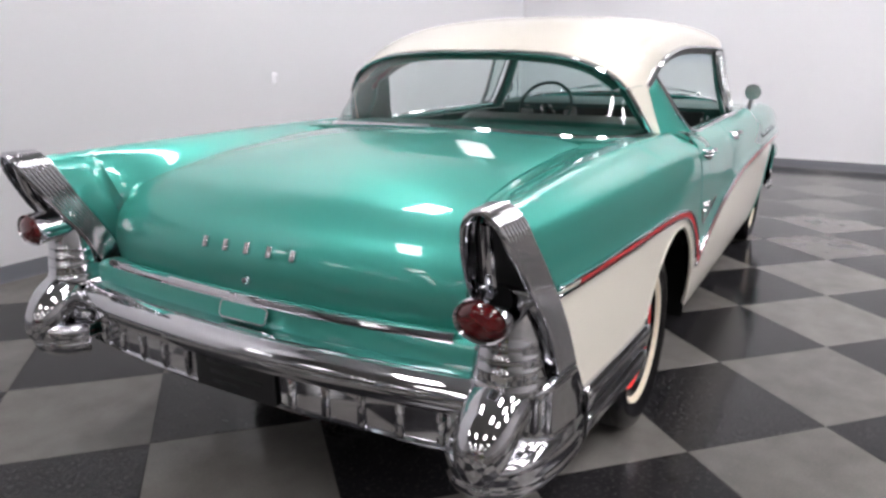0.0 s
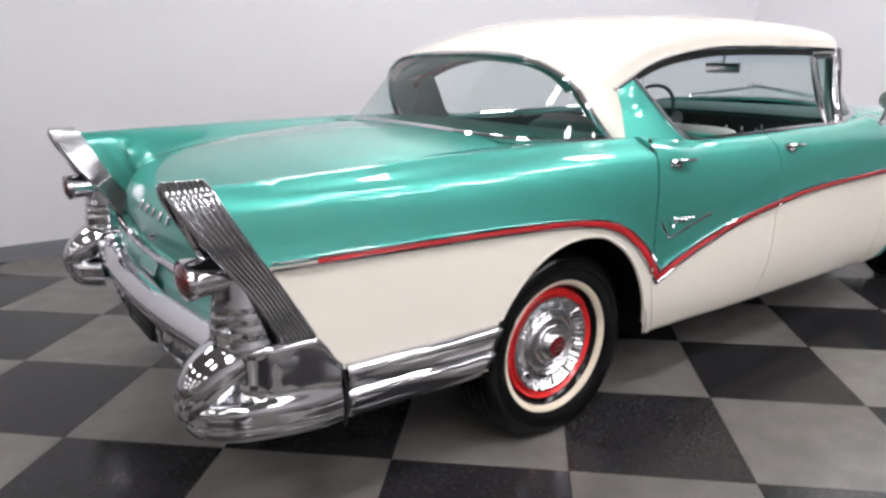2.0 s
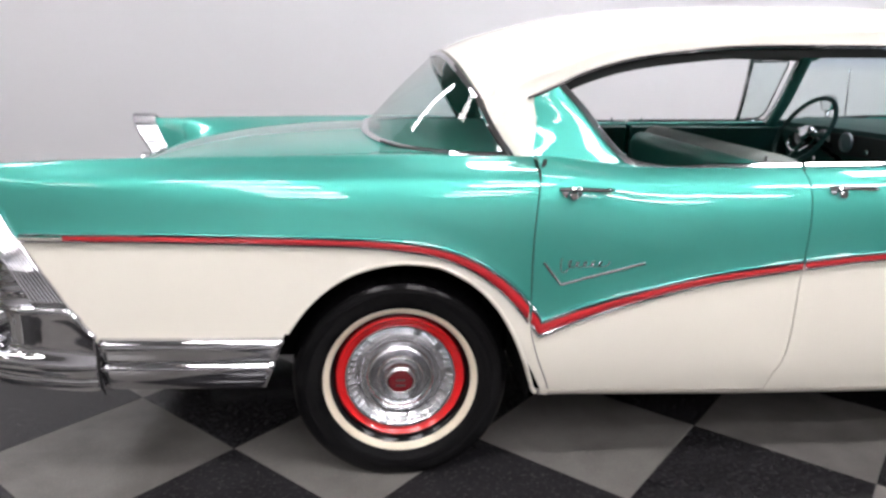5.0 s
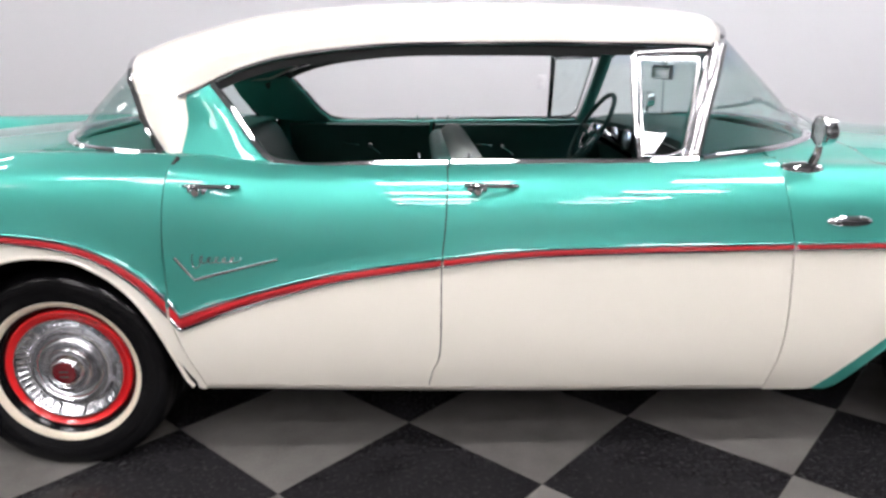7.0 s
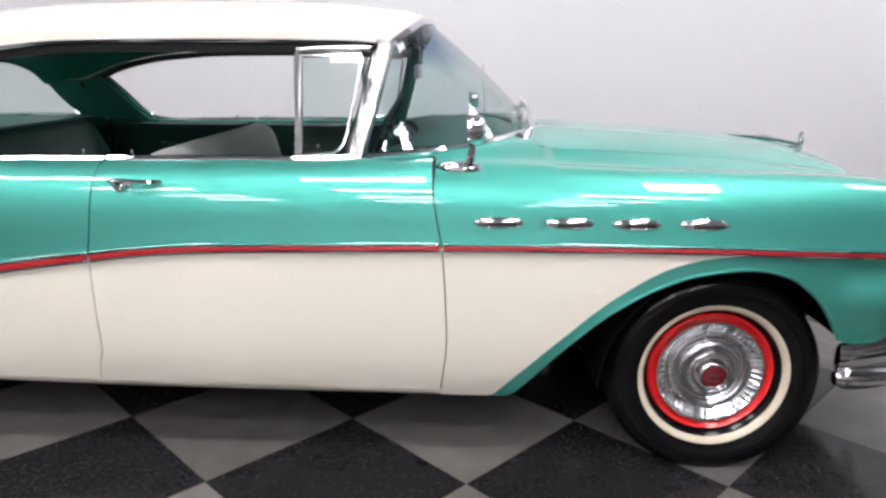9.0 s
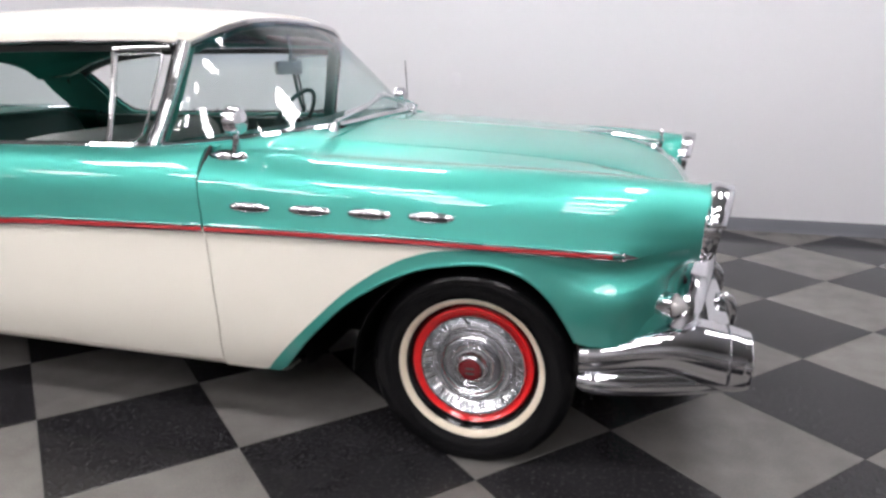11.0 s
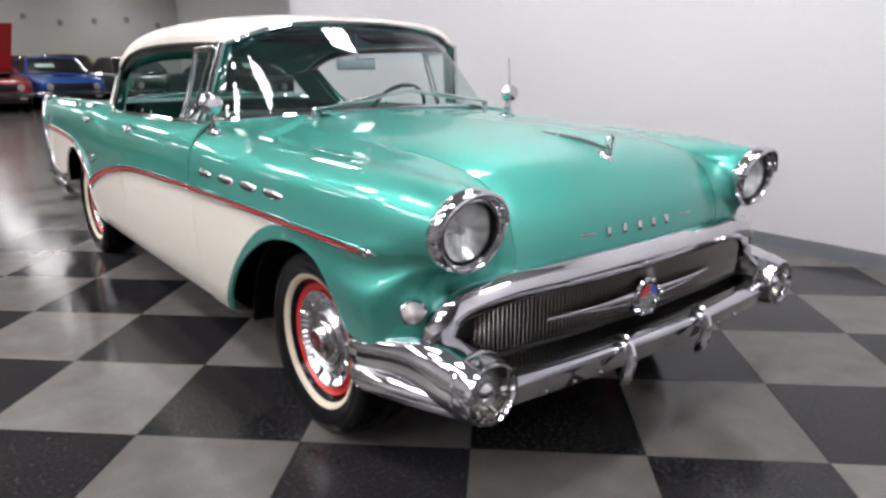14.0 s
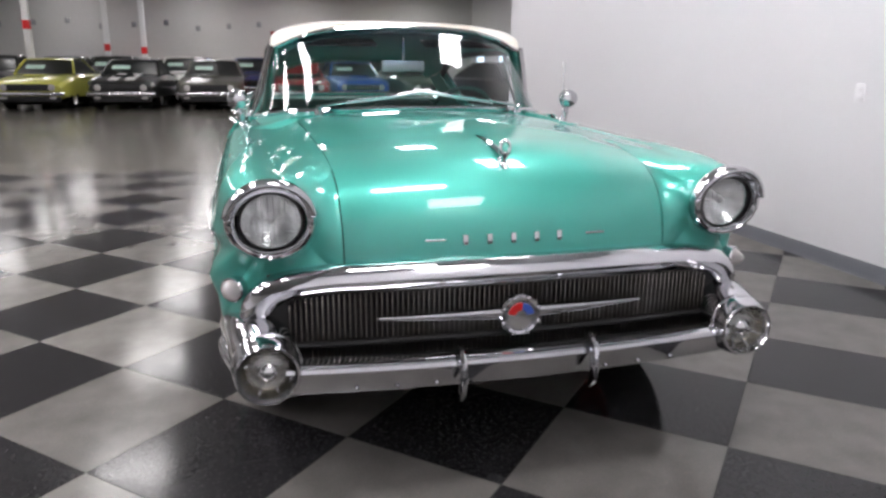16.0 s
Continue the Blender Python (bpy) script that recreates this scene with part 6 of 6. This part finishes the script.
    for s in (-1, 1):
        sweep("window_trim", [(-1.46, s * 0.82, 0.945), (-1.97, s * 0.675, 1.30), (-2.9, s * 0.64, 1.345)], circle(0.014, 6), trim, e, up=(0, 1, 0))
        box("turn_lamp", (0.03, 0.16, 0.05), (0.07, s * 0.62, 0.34), AMBER, e, bevel=0.008)
    box("hood_scoop", (0.7, 0.5, 0.05), (-0.85, 0, 0.905), paint, e, bevel=0.02)
    if stripes:
        for y in (-0.22, 0.22):
            sheet("stripe", [[(x, y + d, z + 0.0275) for d in (-0.13, 0.13)] for x, z in ((-0.12, 0.765), (-0.25, 0.80), (-1.0, 0.882), (-1.42, 0.92))], stripes, e, "broad white stripe", solid=0.006)
    if lid_up:
        lid = [[(x, y * w2, z) for y in np.linspace(-1, 1, 7)] for x, z, w2 in ((-1.35, 0.98, 0.64), (-1.20, 1.40, 0.69), (-1.05, 1.82, 0.74), (-0.95, 2.16, 0.78))]
        sheet("raised_hood", lid, paint, e, "raised hood showing its red underside", solid=0.03)
        box("engine", (0.8, 0.9, 0.1), (-0.75, 0, 0.89), UNDER, e, bevel=0.02)
    return e


def paint(name, c):
    return material(name, c, 0.3, coat=1.0, vary=0.04)


SIGN = material("paper_sign", (0.45, 0.62, 0.55), 0.6, vary=0.1)
VIOLET = paint("dark_blue_car_paint", (0.03, 0.045, 0.16))
YELLOW, BLK, GREY, REDP, BLUEP, WHT, GRN = (paint(n, c) for n, c in (("yellow_paint", (0.50, 0.50, 0.10)), ("black_car_paint", (0.012, 0.014, 0.016)), ("grey_car_paint", (0.10, 0.10, 0.085)),
                                     ("red_car_paint", (0.36, 0.012, 0.018)), ("blue_car_paint", (0.02, 0.10, 0.42)), ("white_car_paint", (0.7, 0.7, 0.68)), ("olive_car_paint", (0.06, 0.075, 0.055))))
parked = [
    (hall_car(YELLOW, label="pale yellow muscle car parked nose-out in the hall"), -16.6, -7.05, -4),
    (hall_car(BLK, WHITE, label="black muscle car with white hood stripes in the hall"), -16.5, -4.6, -3),
    (hall_car(GREY, label="grey-brown sports coupe parked nose-out in the hall"), -16.4, -2.15, -3),
    (hall_car(REDP, lid_up=True, label="red car with its hood raised in the hall"), -16.9, 0.58, 2),
    (hall_car(BLUEP, label="bright blue car parked in the hall"), -17.4, 2.6, 4),
    (hall_car(GRN, label="dark olive car parked in the hall"), -17.2, 5.0, 6),
    (hall_car(BLK, label="black car parked in the hall"), -13.2, 7.6, 20),
    (hall_car(WHT, label="white car in the second row of the hall"), -23.2, -5.6, 0),
    (hall_car(BLUEP, label="blue car in the second row of the hall"), -23.4, -3.2, 0),
    (hall_car(GRN, label="dark car in the second row of the hall"), -23.0, -8.0, 0),
    (hall_car(REDP, label="red car in the second row of the hall"), -23.2, 1.6, 0),
    (hall_car(BLUEP, label="blue car in the second row of the hall"), -23.2, -0.8, 0),
    (hall_car(GREY, label="grey car in the second row of the hall"), -23.0, 4.0, 0),
    (hall_car(REDP, label="dark red car by the grey wall"), -27.8, -6.8, 0),
    (hall_car(WHT, label="white car by the grey wall"), -27.8, -1.9, 0),
    (hall_car(BLK, label="dark car by the grey wall"), -27.8, 2.8, 0),
    (hall_car(BLK, label="black car in the second row of the hall"), -21.2, -9.8, 0),
    (hall_car(WHT, label="white car in the second row of the hall"), -20.6, -3.4, -2),
    (hall_car(VIOLET, label="dark blue car between the parked rows"), -20.9, -0.9, -2),
    (hall_car(BLK, label="black car in the second row of the hall"), -20.8, -5.9, -2),
    (hall_car(GRN, label="dark olive car by the grey wall"), -28.0, -4.3, 0),
    (hall_car(REDP, label="red car by the grey wall"), -28.0, 0.5, 0),
    (hall_car(YELLOW, label="yellow car by the grey wall"), -28.0, 5.2, 0),
    (hall_car(VIOLET, label="dark blue car by the grey wall"), -28.0, -9.2, 0),
]
for ob, x, y, turn in parked:
    ob.matrix_basis = pose(x, y, 0, 0, 0, turn) @ Matrix.Diagonal((1.0, 1.04, 1.10 if x > -19 else 1.20, 1.0))

# columns with a red band, fittings along the back wall
for x, y, band_at in ((-20.4, -7.9, 2.55), (-26.2, -6.6, 2.0), (-26.2, -5.2, 1.9)):
    col = empty("steel_column")
    col.location = (x, y, 0)
    tagged(col, "white painted steel column with a red band", "column", "columns in the hall")
    box("shaft", (0.20, 0.20, CEILING), (0, 0, CEILING / 2), WHITE, col, bevel=0.012)
    box("band", (0.212, 0.212, 0.28), (0, 0, band_at), RED, col, bevel=0.004)
    box("foot_plate", (0.34, 0.34, 0.02), (0, 0, 0.01), SATIN, col, bevel=0.003)
FITTING = material("grey_fitting", (0.30, 0.30, 0.31), 0.6, vary=0.1)
bracket = empty("wall_bracket")
tagged(bracket, "small grey fitting high on the grey wall", "wall fitting", "fittings along the grey wall")
box("plate", (0.05, 0.22, 0.26), (0.025, 0, 0), FITTING, bracket, bevel=0.01)
box("arm", (0.22, 0.06, 0.06), (0.15, 0, 0.06), FITTING, bracket, bevel=0.01)
spots = [(y, 3.15 + 0.12 * ((k * 7) % 3)) for k, y in enumerate(np.linspace(-12.5, 10.0, 16))]
bracket.matrix_basis = pose(BACK_X, spots[0][0], spots[0][1])
for y, z in spots[1:]:
    copy_thing(bracket, pose(BACK_X, y, z))
DAY = lamp_material("daylight_pane", (0.75, 0.87, 1.0), 2.2)
for k, wx in enumerate((-27.3, -31.0)):
    win = empty(f"window_{k + 1}")
    tagged(win, "small bright daylight window in the grey side wall", "window", kind="structure")
    win.location = (wx, NORTH_Y, 1.98)
    box("window_frame", (1.3, 0.08, 1.0), (0, -0.04, 0), WHITE, win, bevel=0.01)
    for dx in (-0.31, 0.31):
        box("pane", (0.54, 0.02, 0.86), (dx, -0.085, 0), DAY, win, bevel=0.004)


# ---- checkered tiles ----
T0, TURN, HALF = (2.4283, -0.9779), math.radians(1.829), 0.4286
EDGE = (FLOOR_EDGE, FRONT_X, -5.2, WALL_Y)


def clip_poly(poly, keep):
    out = []
    for a, b in zip(poly, poly[1:] + poly[:1]):
        ka, kb = keep(a), keep(b)
        if ka >= 0:
            out.append(a)
        if ka * kb < 0:
            t = ka / (ka - kb)
            out.append((a[0] + t * (b[0] - a[0]), a[1] + t * (b[1] - a[1])))
    return out


def tile_mesh(name, poly, mat):
    """A thin tile with eased upper edges, from its outline about its own centre."""
    n = len(poly)
    c = np.mean(poly, 0)
    lower = [(p[0], p[1], -0.012) for p in poly]
    edge = [(p[0], p[1], -0.0012) for p in poly]
    topv = [(p[0] + (c[0] - p[0]) * 0.004, p[1] + (c[1] - p[1]) * 0.004, 0.0) for p in poly]
    faces = [tuple(2 * n + i for i in range(n))]
    for i in range(n):
        j = (i + 1) % n
        faces += [(i, j, n + j, n + i), (n + i, n + j, 2 * n + j, 2 * n + i)]
    me = bpy.data.meshes.new(name)
    me.from_pydata(lower + edge + topv, [], faces)
    me.materials.append(mat)
    return me


tiles = empty("tile_floor")
tagged(tiles, "glossy checkered floor of black and grey square tiles", "floor", kind="structure")
R = HALF - 0.0012
diamond = [(R * math.cos(TURN + a), R * math.sin(TURN + a)) for a in (0, math.pi / 2, math.pi, 1.5 * math.pi)]
whole = {True: tile_mesh("tile", diamond, TILE_DARK), False: tile_mesh("tile", diamond, TILE_GREY)}
ca, sa2 = math.cos(TURN), math.sin(TURN)
rng = random.Random(5)
for i in range(-17, 16):
    for j in range(-13, 13):
        if (i + j) % 2 == 0:
            continue
        # tile centres sit at the odd points of the lattice of corners
        cx2, cy2 = T0[0] + HALF * (i * ca - j * sa2), T0[1] + HALF * (i * sa2 + j * ca)
        poly = [(cx2 + p[0], cy2 + p[1]) for p in diamond]
        for keep in (lambda p: p[0] - EDGE[0], lambda p: EDGE[1] - p[0], lambda p: p[1] - EDGE[2], lambda p: EDGE[3] - p[1]):
            poly = clip_poly(poly, keep) if poly else poly
        if len(poly) < 3:
            continue
        dark = j % 2 == 0
        area = 0.5 * abs(sum(a[0] * b[1] - b[0] * a[1] for a, b in zip(poly, poly[1:] + poly[:1])))
        if area < 0.004:
            continue
        if area > 2 * R * R - 1e-4:
            me = whole[dark]
        else:
            me = tile_mesh("tile", [(p[0] - cx2, p[1] - cy2) for p in poly], TILE_DARK if dark else TILE_GREY)
        ob = new("tile", me)
        ob.parent = tiles
        ob.location = (cx2, cy2, rng.uniform(-0.0004, 0.0))
        ob.rotation_euler = (rng.uniform(-0.0005, 0.0005), rng.uniform(-0.0005, 0.0005), 0)
